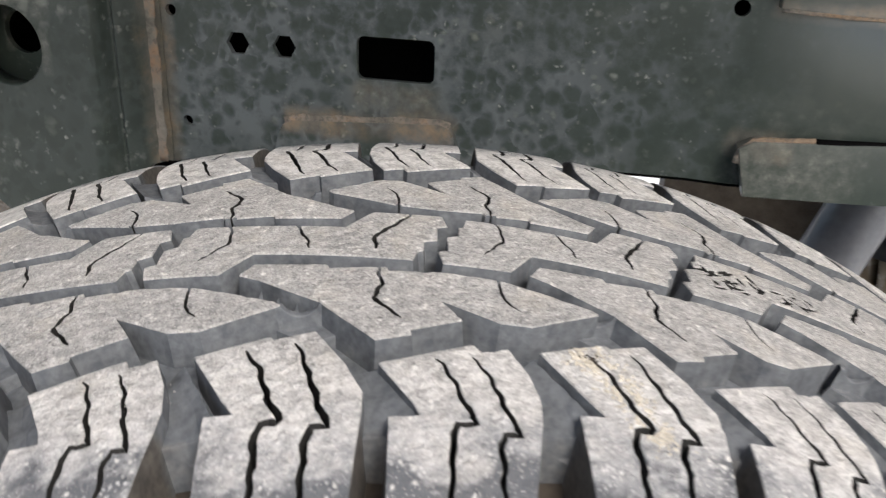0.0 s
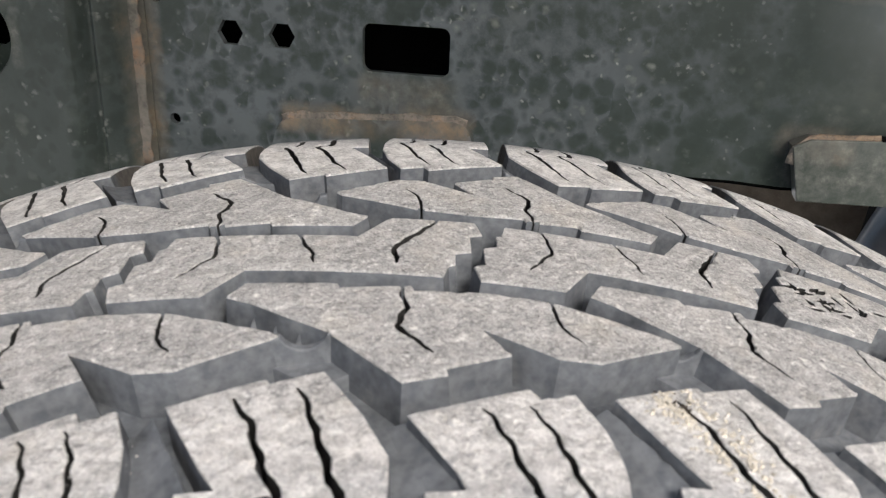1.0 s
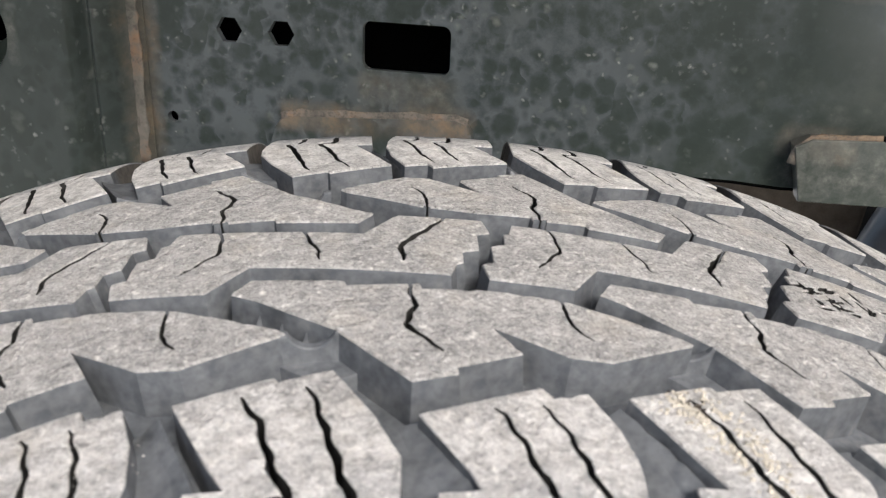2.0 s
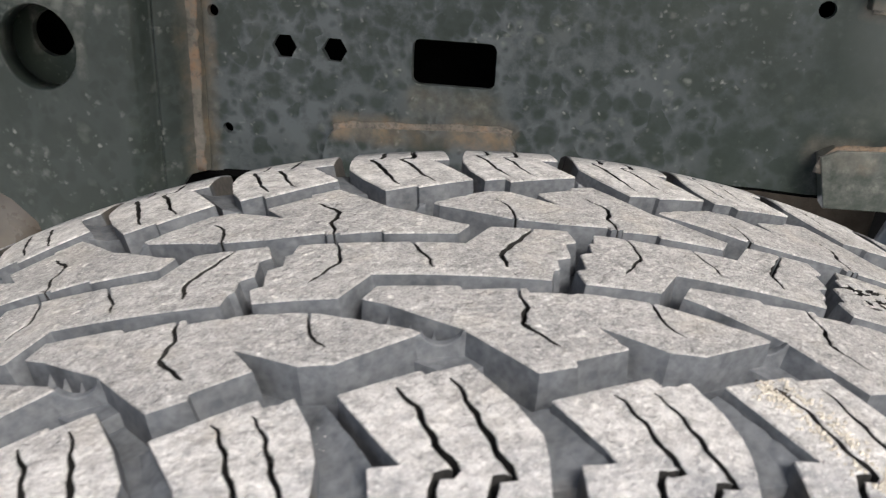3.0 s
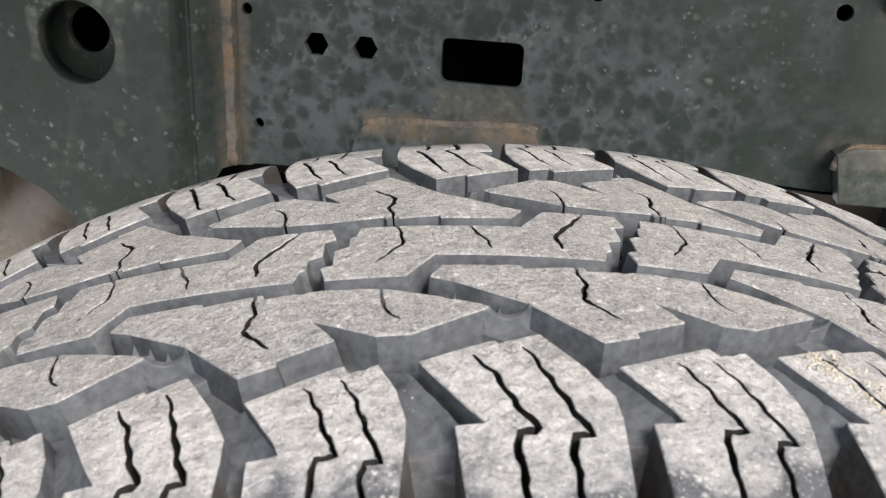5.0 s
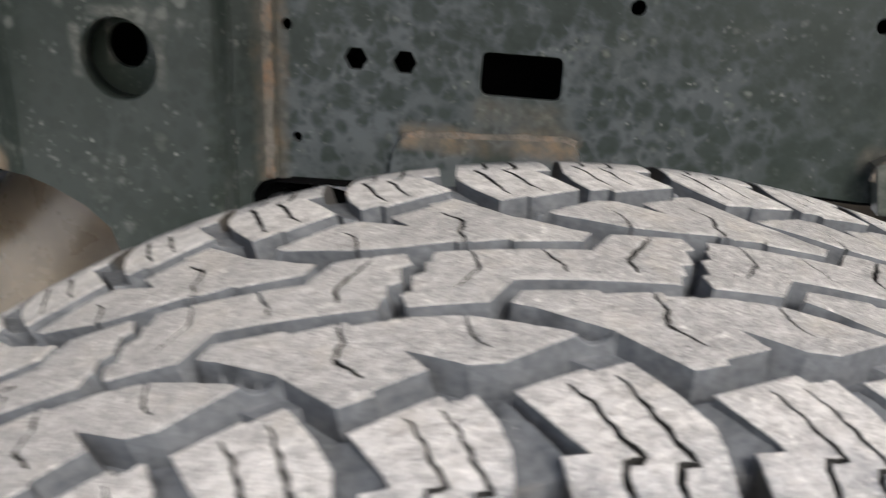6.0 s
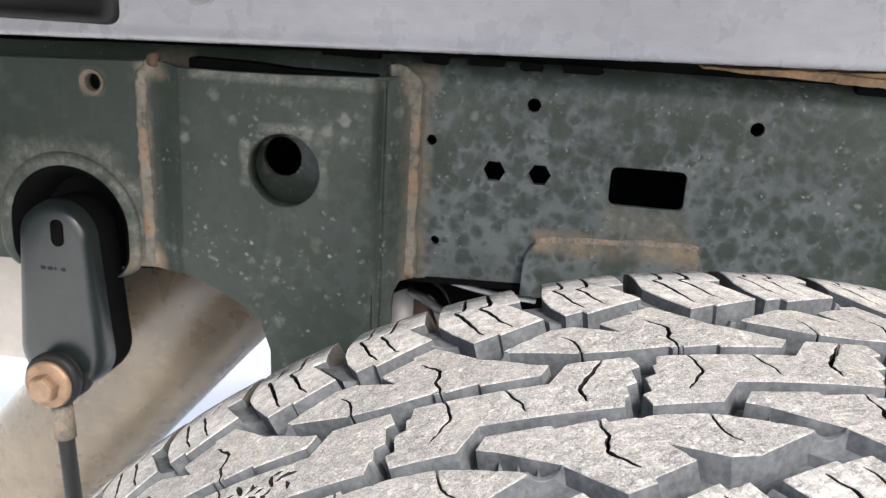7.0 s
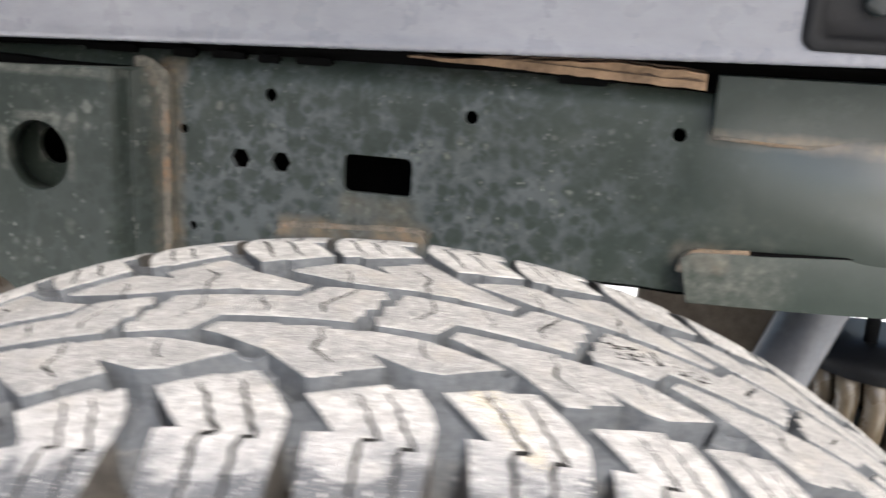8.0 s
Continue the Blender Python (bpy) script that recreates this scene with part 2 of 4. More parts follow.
    for middle, half, reach, tone in (((-0.125, 0, -0.015), (0.003, 0.02, 0.062), 0.006, 0.55), ((-0.289, 0, -0.02), (0.001, 0.025, 0.06), 0.006, 0.8), ((-0.036, 0, -0.0445), (0.012, 0.02, 0.0015), 0.006, 0.85), ((0.026, 0, -0.0415), (0.013, 0.02, 0.002), 0.007, 0.85), ((-0.005, 0, -0.045), (0.045, 0.02, 0.003), 0.006, 0.4),
                                      ((0.3, 0, 0.031), (0.1, 0.02, 0.001), 0.005, 0.6), ((0.2, 0, -0.036), (0.011, 0.02, 0.003), 0.006, 0.6), 
                                      ((-0.30, 0, -0.078), (0.016, 0.025, 0.003), 0.010, 0.8), ((-0.28, 0, 0.043), (0.010, 0.025, 0.003), 0.006, 0.8), ((-0.323, 0, 0.031), (0.003, 0.025, 0.003), 0.007, 0.6),
                                      ((-0.125, 0, 0.044), (0.006, 0.02, 0.004), 0.006, 0.8), ((0.01, 0, -0.029), (0.018, 0.02, 0.002), 0.008, 0.35)):
        mask = near_box(nt, vec, middle, half, reach)
        stain = ramp(nt, noise_of(nt, vec, 65, 6, 0.7), (0.3, (0.075, 0.072, 0.063)), (0.5, (0.165, 0.148, 0.12)), (0.62, (0.25, 0.185, 0.125)), (0.75, (0.27, 0.24, 0.195)))
        col = mix(nt, math_node(nt, "MULTIPLY", mask, tone), col, stain)
    powder = ramp(nt, noise_of(nt, vec, 150, 6, 0.7), (0.34, (0.05, 0.06, 0.053)), (0.55, (0.13, 0.136, 0.122)), (0.72, (0.26, 0.26, 0.235)))
    for middle, half, reach, tone in (((-0.198, 0, 0.0425), (0.055, 0.05, 0.0012), 0.003, 0.7), ((-0.181, 0, 0.011), (0.007, 0.05, 0.003), 0.006, 0.4), ((-0.221, 0, -0.007), (0.001, 0.05, 0.012), 0.003, 0.7),
                                      ((-0.198, 0, 0.0145), (0.012, 0.05, 0.001), 0.003, 0.6), ((-0.174, 0, -0.012), (0.001, 0.05, 0.01), 0.003, 0.5), ((-0.346, 0, -0.018), (0.032, 0.03, 0.004), 0.010, 0.6),
                                      ((-0.302, 0, -0.055), (0.006, 0.03, 0.022), 0.012, 0.7), ((-0.388, 0, -0.05), (0.006, 0.03, 0.02), 0.010, 0.5), ((0.012, 0, -0.03), (0.02, 0.02, 0.003), 0.008, 0.5), ((0.216, 0, -0.046), (0.014, 0.02, 0.004), 0.022, 0.6), ((0.193, 0, -0.048), (0.001, 0.02, 0.011), 0.003, 0.7)):
        col = mix(nt, math_node(nt, "MULTIPLY", near_box(nt, vec, middle, half, reach, 0.8, 110), tone), col, powder)
    nt.links.new(col, b.inputs["Base Color"])
    fine = noise_of(nt, vec, 500, 4)
    # Glossier patch placed to bring out a sheen on the web's bulge
    gloss_patch = near_box(nt, vec, (0.275, 0, 0.002), (0.045, 0.06, 0.014), 0.04, 0.3, 20)
    nt.links.new(ramp(nt, gloss_patch, (0.0, grey(0.24)), (1.0, grey(1.0))), b.inputs["Specular IOR Level"])
    nt.links.new(mix(nt, gloss_patch, ramp(nt, amount, (0.0, grey(0.36)), (1.0, grey(0.55))), grey(0.3)), b.inputs["Roughness"])
    bump(nt, b, fine, 0.25, 0.0002)
    return m


def panel_paint():
    """Glossy paint, lavender-grey to hold reflected sky, with dusty streaks, darker smudges and a few dark specks."""
    m, nt, b = material("panel_paint", 0.26, 0.0, 0.5)
    vec = coords(nt)
    flat = nt.nodes.new("ShaderNodeVectorMath")
    flat.operation = "MULTIPLY"
    nt.links.new(vec, flat.inputs[0])
    flat.inputs[1].default_value = (1.0, 1.0, 2.2)
    # Pale base colour stands in for sky mirrored in a dark panel
    col = ramp(nt, noise_of(nt, flat.outputs[0], 7, 4, 0.5), (0.3, (0.235, 0.241, 0.272)), (0.7, (0.32, 0.326, 0.36)))
    col = mix(nt, 0.25, col, ramp(nt, noise_of(nt, flat.outputs[0], 60, 6, 0.65), (0.32, (0.19, 0.195, 0.226)), (0.68, (0.38, 0.386, 0.42))))
    smudged = ramp(nt, noise_of(nt, flat.outputs[0], 30, 5, 0.6), (0.56, grey(0)), (0.72, grey(0.45)))
    col = mix(nt, smudged, col, (0.14, 0.15, 0.178))
    specks = ramp(nt, noise_of(nt, vec, 700, 2, 0.5), (0.23, grey(0.7)), (0.26, grey(0)))
    col = mix(nt, specks, col, (0.06, 0.06, 0.06))
    nt.links.new(col, b.inputs["Base Color"])
    nt.links.new(ramp(nt, noise_of(nt, vec, 40, 5), (0.3, grey(0.2)), (0.7, grey(0.42))), b.inputs["Roughness"])
    bump(nt, b, noise_of(nt, vec, 300, 3), 0.15, 0.0002)
    return m


def rust():
    """Scaly rust under road dust: grey-tan with orange breaking through in patches."""
    m, nt, b = material("rust", 0.85, 0.0, 0.3)
    vec = coords(nt)
    col = ramp(nt, noise_of(nt, vec, 70, 7, 0.7), (0.3, (0.075, 0.074, 0.066)), (0.44, (0.16, 0.147, 0.125)), (0.56, (0.23, 0.2, 0.165)), (0.66, (0.3, 0.215, 0.145)), (0.8, (0.27, 0.245, 0.205)))
    col = mix(nt, ramp(nt, noise_of(nt, vec, 28, 4, 0.6), (0.5, grey(0)), (0.62, grey(0.55))), col, (0.235, 0.15, 0.085))
    col = mix(nt, ramp(nt, noise_of(nt, vec, 420, 5, 0.7), (0.4, grey(0.45)), (0.52, grey(0))), col, (0.05, 0.05, 0.046))
    nt.links.new(col, b.inputs["Base Color"])
    bump(nt, b, noise_of(nt, vec, 500, 5), 0.8, 0.001)
    return m


def seam_dust():
    """Weld seam under grey-tan dust, with orange rust breaking through here and there."""
    m, nt, b = material("seam_dust", 0.85, 0.0, 0.25)
    vec = coords(nt)
    col = ramp(nt, noise_of(nt, vec, 60, 7, 0.7), (0.32, (0.07, 0.074, 0.064)), (0.46, (0.155, 0.145, 0.124)), (0.6, (0.215, 0.196, 0.17)), (0.72, (0.265, 0.24, 0.215)))
    col = mix(nt, ramp(nt, noise_of(nt, vec, 30, 5, 0.65), (0.53, grey(0)), (0.62, grey(0.7))), col, (0.25, 0.148, 0.082))
    col = mix(nt, ramp(nt, noise_of(nt, vec, 260, 5, 0.7), (0.36, grey(0.5)), (0.46, grey(0))), col, (0.06, 0.055, 0.046))
    nt.links.new(col, b.inputs["Base Color"])
    bump(nt, b, noise_of(nt, vec, 260, 6, 0.7), 0.5, 0.0008)
    return m


def pipe_metal():
    """Dust-filmed steel pipe, with its shade under the rail painted in dark brown."""
    m, nt, b = material("dusty_pipe", 0.36, 0.0, 0.8)
    vec = coords(nt)
    col = ramp(nt, noise_of(nt, vec, 10, 5, 0.6), (0.3, (0.1, 0.078, 0.054)), (0.7, (0.215, 0.174, 0.119)))
    col = mix(nt, 0.3, col, ramp(nt, noise_of(nt, vec, 75, 6, 0.65), (0.3, (0.06, 0.045, 0.03)), (0.7, (0.25, 0.206, 0.145))))
    # Dark brown painted in for the shade cast by rail and bracket
    rail_shade = near_box(nt, vec, (-0.17, 0.42, 0.73), (0.06, 0.2, 0.03), 0.16, 0.35, 25)
    col = mix(nt, math_node(nt, "MULTIPLY", rail_shade, 0.9), col, (0.05, 0.035, 0.022))
    nt.links.new(col, b.inputs["Base Color"])
    nt.links.new(ramp(nt, noise_of(nt, vec, 35, 5), (0.3, grey(0.2)), (0.7, grey(0.38))), b.inputs["Roughness"])
    bump(nt, b, noise_of(nt, vec, 260, 4), 0.2, 0.0002)
    return m


def concrete():
    m, nt, b = material("concrete", 0.8)
    vec = coords(nt)
    nt.links.new(ramp(nt, noise_of(nt, vec, 3, 8), (0.3, (0.78, 0.76, 0.71)), (0.7, (0.9, 0.88, 0.83))), b.inputs["Base Color"])
    bump(nt, b, noise_of(nt, vec, 120, 5), 0.5, 0.002)
    return m


RUST_DARK = plain("dark_rust", (0.07, 0.042, 0.026), 0.8, 0.0, 0.5, 60, 0.0008)
LIP = plain("lip_rust", (0.25, 0.165, 0.10), 0.85, 0.0, 0.6, 48, 0.0012)
WORN, WALL, PAINT, RUST, GROUND = rubber_worn(), rubber_wall(), rail_paint(), rust(), concrete()
# Same rail paint with fewer water marks and a darker base
SMOOTH = rail_paint("darker_rail_paint", 0.15, 0.8)
SEAM = seam_dust()
MUD_LIGHT = plain("tan_sand", (0.44, 0.405, 0.34), 0.9, 0.0, 0.5, 900)
MUD = plain("dried_mud", (0.045, 0.038, 0.031), 0.85, 0.0, 0.4, 90, 0.0006, 0.1)
DIRT = pipe_metal()
PALE = plain("tank_dust", (0.45, 0.43, 0.4), 0.6, 0.0, 0.15, 14)
# Near-black: carries shade in gaps and recesses, also colours a joint and rim
DARK = plain("black_and_shade", (0.005, 0.005, 0.0052), 0.9, 0.0, 0.3, 40, 0.0003, 0.02)
PANEL = panel_paint()
BLACK = plain("black_plastic", (0.014, 0.0145, 0.016), 0.55, 0.0, 0.3, 40, 0.0003, 0.25)
BRASS = plain("bolt_zinc", (0.27, 0.18, 0.118), 0.55, 0.4, 0.35, 180)
STEEL = plain("shock_steel", (0.13, 0.137, 0.15), 0.34, 0.4, 0.25, 25)
SIDE = plain("sidewall_rubber", (0.05, 0.047, 0.043), 0.75, 0.0, 0.35, 40)
LIGHT = plain("pale_metal", (0.8, 0.8, 0.82), 0.4, 0.2, 0.1, 30)

COAT = plain("black_coat", (0.0115, 0.0165, 0.0175), 0.3, 0.0, 0.4, 30, 0.0001, 0.6)
# Near-black rubber for the walls inside the tread cuts
CUT = plain("cut_rubber", (0.024, 0.0235, 0.0225), 0.7, 0.0, 0.4, 200, 0.0003, 0.2)
BRACE = plain("muddy_steel", (0.12, 0.1, 0.08), 0.85, 0.0, 0.4, 90, 0.0006)

# ------------------------------------------------------------------ building helpers


def empty(name, label, category, kind="", group=""):
    return tagged(new(name), label, category, group, kind)


def mesh_of(name, verts, faces, mats, which=None, smooth=False):
    me = bpy.data.meshes.new(name)
    me.from_pydata(verts, [], faces)
    for m in mats:
        me.materials.append(m)
    if which:
        me.polygons.foreach_set("material_index", which)
    if smooth:
        me.polygons.foreach_set("use_smooth", [True] * len(faces))
    me.update()
    return me


def part(name, me, parent, label="", m=None):
    ob = new(name, me)
    ob.parent = parent
    if m is not None:
        ob.matrix_basis = m
    return tagged(ob, label)


def from_bm(name, bm, mats, smooth=False):
    bmesh.ops.recalc_face_normals(bm, faces=bm.faces)
    me = bpy.data.meshes.new(name)
    bm.to_mesh(me)
    bm.free()
    for m in mats if isinstance(mats, (list, tuple)) else [mats]:
        me.materials.append(m)
    if smooth:
        me.polygons.foreach_set("use_smooth", [True] * len(me.polygons))
    return me


def filled(outline, holes=(), step=None, columns=()):
    """Triangles of an outline less its holes, with inner points every step: points, triangles, border edges."""
    pts, loops = [], []
    for loop in (outline, *holes):
        if sum(a[0] * b[1] - b[0] * a[1] for a, b in zip(loop, loop[1:] + loop[:1])) < 0:
            loop = loop[::-1]
        loops.append(list(range(len(pts), len(pts) + len(loop))))
        pts += [Vector(p) for p in loop]
    if step:
        xs, ys = [p[0] for p in outline], [p[1] for p in outline]
        nx, ny = int((max(xs) - min(xs)) / step), int((max(ys) - min(ys)) / step)
        for i in range(1, nx + 1):
            for j in range(1, ny + 1):
                pts.append(Vector((min(xs) + step * (i + 0.3 * (j % 2)), min(ys) + step * j)))
    for x in columns:
        z = min(p[1] for p in outline)
        while z < max(p[1] for p in outline):
            pts.append(Vector((x, z)))
            z += step
    out, _, faces, _, _, origin = delaunay_2d_cdt(pts, [], loops, 0, 1e-7, True)
    keep = [tuple(f) for f, o in zip(faces, origin) if list(o) == [0]]
    used, count = {}, {}
    for f in keep:
        for a, b in zip(f, f[1:] + f[:1]):
            count[(min(a, b), max(a, b))] = count.get((min(a, b), max(a, b)), 0) + 1
            used[(a, b)] = True
    border = [(a, b) for a, b in used if count[(min(a, b), max(a, b))] == 1]
    return out, keep, border


def sheet(name, outline, holes, front, back, mat, chamfer=0.0):
    """A flat plate in x and z, from y = front (towards the viewer) to y = back, with real holes through it."""
    pts, faces, border = filled(outline, holes)
    bm = bmesh.new()
    fv = [bm.verts.new((p[0], front, p[1])) for p in pts]
    bv = [bm.verts.new((p[0], back, p[1])) for p in pts]
    for f in faces:
        bm.faces.new([fv[i] for i in f])
        bm.faces.new([bv[i] for i in reversed(f)])
    rim = []
    for a, b in border:
        bm.faces.new((fv[b], fv[a], bv[a], bv[b]))
        rim.append((fv[a], fv[b]))
    if chamfer:
        edges = [e for e in (bm.edges.get(p) for p in rim) if e]
        bmesh.ops.bevel(bm, geom=edges, offset=chamfer, segments=2, affect="EDGES", profile=0.6)
    loose = [v for v in bm.verts if not v.link_faces]
    bmesh.ops.delete(bm, geom=loose, context="VERTS")
    return from_bm(name, bm, mat)


def pressed(name, outline, holes, out, thick, mat, step, columns=()):
    """A pressed steel sheet in x and z whose face stands out(x, z) metres towards the viewer."""
    pts, faces, border = filled(outline, holes, step, columns)
    n = len(pts)
    front = [(p[0], -out(p[0], p[1]), p[1]) for p in pts]
    back = [(x, y + thick, z) for x, y, z in front]
    verts, quads, soft = front + back, [tuple(f) for f in faces] + [tuple(i + n for i in reversed(f)) for f in faces], [True] * (2 * len(faces))
    for a, b in border:
        k = len(verts)
        verts += [front[b], front[a], back[a], back[b]]
        quads.append((k, k + 1, k + 2, k + 3))
        soft.append(False)
    me = mesh_of(name, verts, quads, [mat])
    me.polygons.foreach_set("use_smooth", soft)
    bm = bmesh.new()
    bm.from_mesh(me)
    bmesh.ops.delete(bm, geom=[v for v in bm.verts if not v.link_faces], context="VERTS")
    bm.to_mesh(me)
    bm.free()
    return me


def ring(cx, cz, r, n=28, turn=0.0):
    return [(cx + r * math.cos(turn + 2 * math.pi * i / n), cz + r * math.sin(turn + 2 * math.pi * i / n)) for i in range(n)]


def rounded(x0, z0, x1, z1, r, n=5):
    out = []
    for cx, cz, a0 in ((x1 - r, z1 - r, 0), (x0 + r, z1 - r, 90), (x0 + r, z0 + r, 180), (x1 - r, z0 + r, 270)):
        out += [(cx + r * math.cos(radians(a0 + 90 * i / n)), cz + r * math.sin(radians(a0 + 90 * i / n))) for i in range(n + 1)]
    return out


def tube(name, points, radius, mat, sides=24, taper=None):
    """A round bar or pipe along points."""
    bm = bmesh.new()
    pts = [Vector(p) for p in points]
    rings = []
    for i, p in enumerate(pts):
        d = (pts[min(i + 1, len(pts) - 1)] - pts[max(i - 1, 0)]).normalized()
        side = d.cross(Vector((0.13, 0.2, 0.97))).normalized()
        other = d.cross(side)
        r = taper[i] if taper else radius
        rings.append([bm.verts.new(p + (side * math.cos(2 * math.pi * k / sides) + other * math.sin(2 * math.pi * k / sides)) * r) for k in range(sides)])
    for a, b in zip(rings, rings[1:]):
        for k in range(sides):
            bm.faces.new((a[k], a[(k + 1) % sides], b[(k + 1) % sides], b[k]))
    bm.faces.new(rings[0])
    bm.faces.new(rings[-1])
    return from_bm(name, bm, mat, True)


def bezier(p0, p1, p2, p3, n=16):
    p0, p1, p2, p3 = (Vector(p) for p in (p0, p1, p2, p3))
    return [p0 * (1 - t) ** 3 + p1 * 3 * t * (1 - t) ** 2 + p2 * 3 * t * t * (1 - t) + p3 * t ** 3 for t in (i / n for i in range(n + 1))]


# ------------------------------------------------------------------ ground
bm = bmesh.new()
bmesh.ops.create_grid(bm, x_segments=4, y_segments=4, size=400)
tagged(new("ground", from_bm("ground", bm, GROUND)), "pale sunlit concrete ground under the truck", "ground", kind="structure")

# ------------------------------------------------------------------ tyre
RAD, CROWN, MID, DEEP = 0.40, 0.42, 0.005, 0.0105
START = -0.0206  # arc of one pattern's middle from the top of the tyre


def profile(y):
    """Radius of the running surface at a place across the tread."""
    d = abs(y)
    r = RAD - CROWN * d * d
    if d > 0.072:
        r -= 5.0 * (d - 0.072) ** 2
    return r


def on_tyre(s, y, depth):
    r, a = profile(y) - depth, s / RAD
    return (r * math.sin(a), y + MID, r * math.cos(a))


def slot(line, width, rng, ragged=1.0):
    """A thin, slightly uneven cut along a line."""
    fine = []
    for (ax, ay), (bx, by) in zip(line, line[1:]):
        n = max(1, int(math.hypot(bx - ax, by - ay) / 1.4))
        fine += [(ax + (bx - ax) * i / n, ay + (by - ay) * i / n) for i in range(n)]
    fine.append(line[-1])
    left, right = [], []
    for i, (x, y) in enumerate(fine):
        (x0, y0), (x1, y1) = fine[max(i - 1, 0)], fine[min(i + 1, len(fine) - 1)]
        d = math.hypot(x1 - x0, y1 - y0) or 1
        nx, ny = -(y1 - y0) / d, (x1 - x0) / d
        w = width * (0.3 if i in (0, len(fine) - 1) else (0.5 + 0.62 * math.sin(math.pi * i / (len(fine) - 1))) * rng.uniform(0.8, 1.15)) / 2
        j = ragged * (rng.uniform(-0.14, 0.14) + 0.36 * math.sin(i * 1.25 + len(fine))) if 0 < i < len(fine) - 1 else 0
        left.append((x + nx * (w + j), y + ny * (w + j)))
        right.append((x - nx * (w - j), y - ny * (w - j)))
    return left + right[::-1]


def worn_edge(outline, rng):
    """The outline cut into short steps: the worn upper edge, the straight edge under it, and the way outward at each step."""
    worn, straight, outward = [], [], []
    sides = []
    for (ax, ay), (bx, by) in zip(outline, outline[1:] + outline[:1]):
        d = math.hypot(bx - ax, by - ay) or 1
        sides.append(((by - ay) / d, -(bx - ax) / d, d))
    for k, (ax, ay) in enumerate(outline):
        nx, ny, d = sides[k]
        px, py, _ = sides[k - 1]
        n = max(1, round(d / 1.9))
        for i in range(n):
            x, y = ax - ny * d * i / n, ay + nx * d * i / n
            if i == 0:
                f = min(1.0 / max(0.5 * (1 + nx * px + ny * py), 0.3), 2.2) / 2
                ox, oy, j = (nx + px) * f, (ny + py) * f, rng.uniform(-0.05, 0.25)
            else:
                ox, oy, j = nx, ny, abs(rng.gauss(0, 0.07)) + (rng.uniform(0.2, 0.6) if rng.random() < 0.07 else 0)
            worn.append((x - ox * j, y - oy * j))
            straight.append((x, y))
            outward.append((ox, oy))
    return worn, straight, outward


def block_mesh(name, outline, sipes, pitch, seed, turned=False, sunk=0.0, mats=None, draft=1.3, deep=DEEP + 0.002):
    """One tread block round the top of the tyre, from an outline in millimetres over an 84 mm pattern."""
    rng = random.Random(seed)
    scale = pitch / 84.0
    if sum(a[0] * b[1] - b[0] * a[1] for a, b in zip(outline, outline[1:] + outline[:1])) < 0:
        outline = outline[::-1]
    edge, straight, outward = worn_edge(outline, rng)
    far_edge = turned and name.startswith("block_edge")
    cuts = [slot(line, width * (1.0 if far_edge else 1.0), rng, 0.35 if far_edge else 0.8) for line, width in sipes]
    pts, faces, border = filled(edge, cuts, 5.0)
    wall = {(round(x, 3), round(y, 3)): (p, o) for (x, y), p, o in zip(edge, straight, outward)}
    sign = -1 if turned else 1

    def put(x, y, depth):
        return on_tyre(sign * x * scale / 1000, sign * y / 1000, depth)

    def depth_at(p):
        return sunk(*p) if callable(sunk) else sunk

    bm = bmesh.new()
    top = [bm.verts.new(put(p[0], p[1], depth_at(p) + rng.uniform(0, 0.00012))) for p in pts]
    shoulder, low = {}, {}
    for i in {v for e in border for v in e}:
        x, y = pts[i]
        if (round(x, 3), round(y, 3)) in wall:
            (x, y), (ox, oy) = wall[(round(x, 3), round(y, 3))]
            shoulder[i] = bm.verts.new(put(x + ox * 0.08, y + oy * 0.08, depth_at((x, y)) + 0.0006))
            x, y = x + ox * draft, y + oy * draft
        low[i] = bm.verts.new(put(x, y, deep))
    for f in faces:
        bm.faces.new([top[i] for i in f]).material_index = 0
    rims = []
    for a, b in border:
        if a in shoulder and b in shoulder:
            bm.faces.new((top[b], top[a], shoulder[a], shoulder[b])).material_index = 0
            bm.faces.new((shoulder[b], shoulder[a], low[a], low[b])).material_index = 1
        elif a in shoulder or b in shoulder:
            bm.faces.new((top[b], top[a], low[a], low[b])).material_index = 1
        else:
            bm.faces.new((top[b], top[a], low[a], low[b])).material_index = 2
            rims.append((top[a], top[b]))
    edges = [e for e in (bm.edges.get(p) for p in rims) if e]
    if edges:
        bmesh.ops.bevel(bm, geom=edges, offset=0.0003, segments=1, affect="EDGES", material=0)
    loose = [v for v in bm.verts if not v.link_faces]
    bmesh.ops.delete(bm, geom=loose, context="VERTS")
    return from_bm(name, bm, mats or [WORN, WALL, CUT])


# Outlines in millimetres from the middle of one pattern: along the tread, across it.
HALF = [(43, 15), (44.2, 8.6), (41, 7.6), (40.6, -0.8), (36.6, -2), (36.2, -7.5), (34.6, -8.2), (33, -13.4), (4, -9.4), (-13, -7), (-21.5, -17.5)]
CENTRE = HALF + [(-x, -y) for x, y in HALF]
CENTRE_CUTS = [([(-23.4, 15), (-22.4, 11.2), (-21.6, 8), (-21.3, 2.5), (-21.8, 0.5), (-25.7, -4.5), (-29.3, -8.8)], 1.0), ([(-2.2, 11), (-1.4, 8.2), (-0.4, 6.2), (1.3, 1.4), (2.6, -1.2), (3.1, -5.8)], 0.9),
               ([(33.4, 17), (31, 12.6), (26.5, 6.8), (22.8, 2.4), (22, 0.1), (22.5, -7.1)], 1.5)]
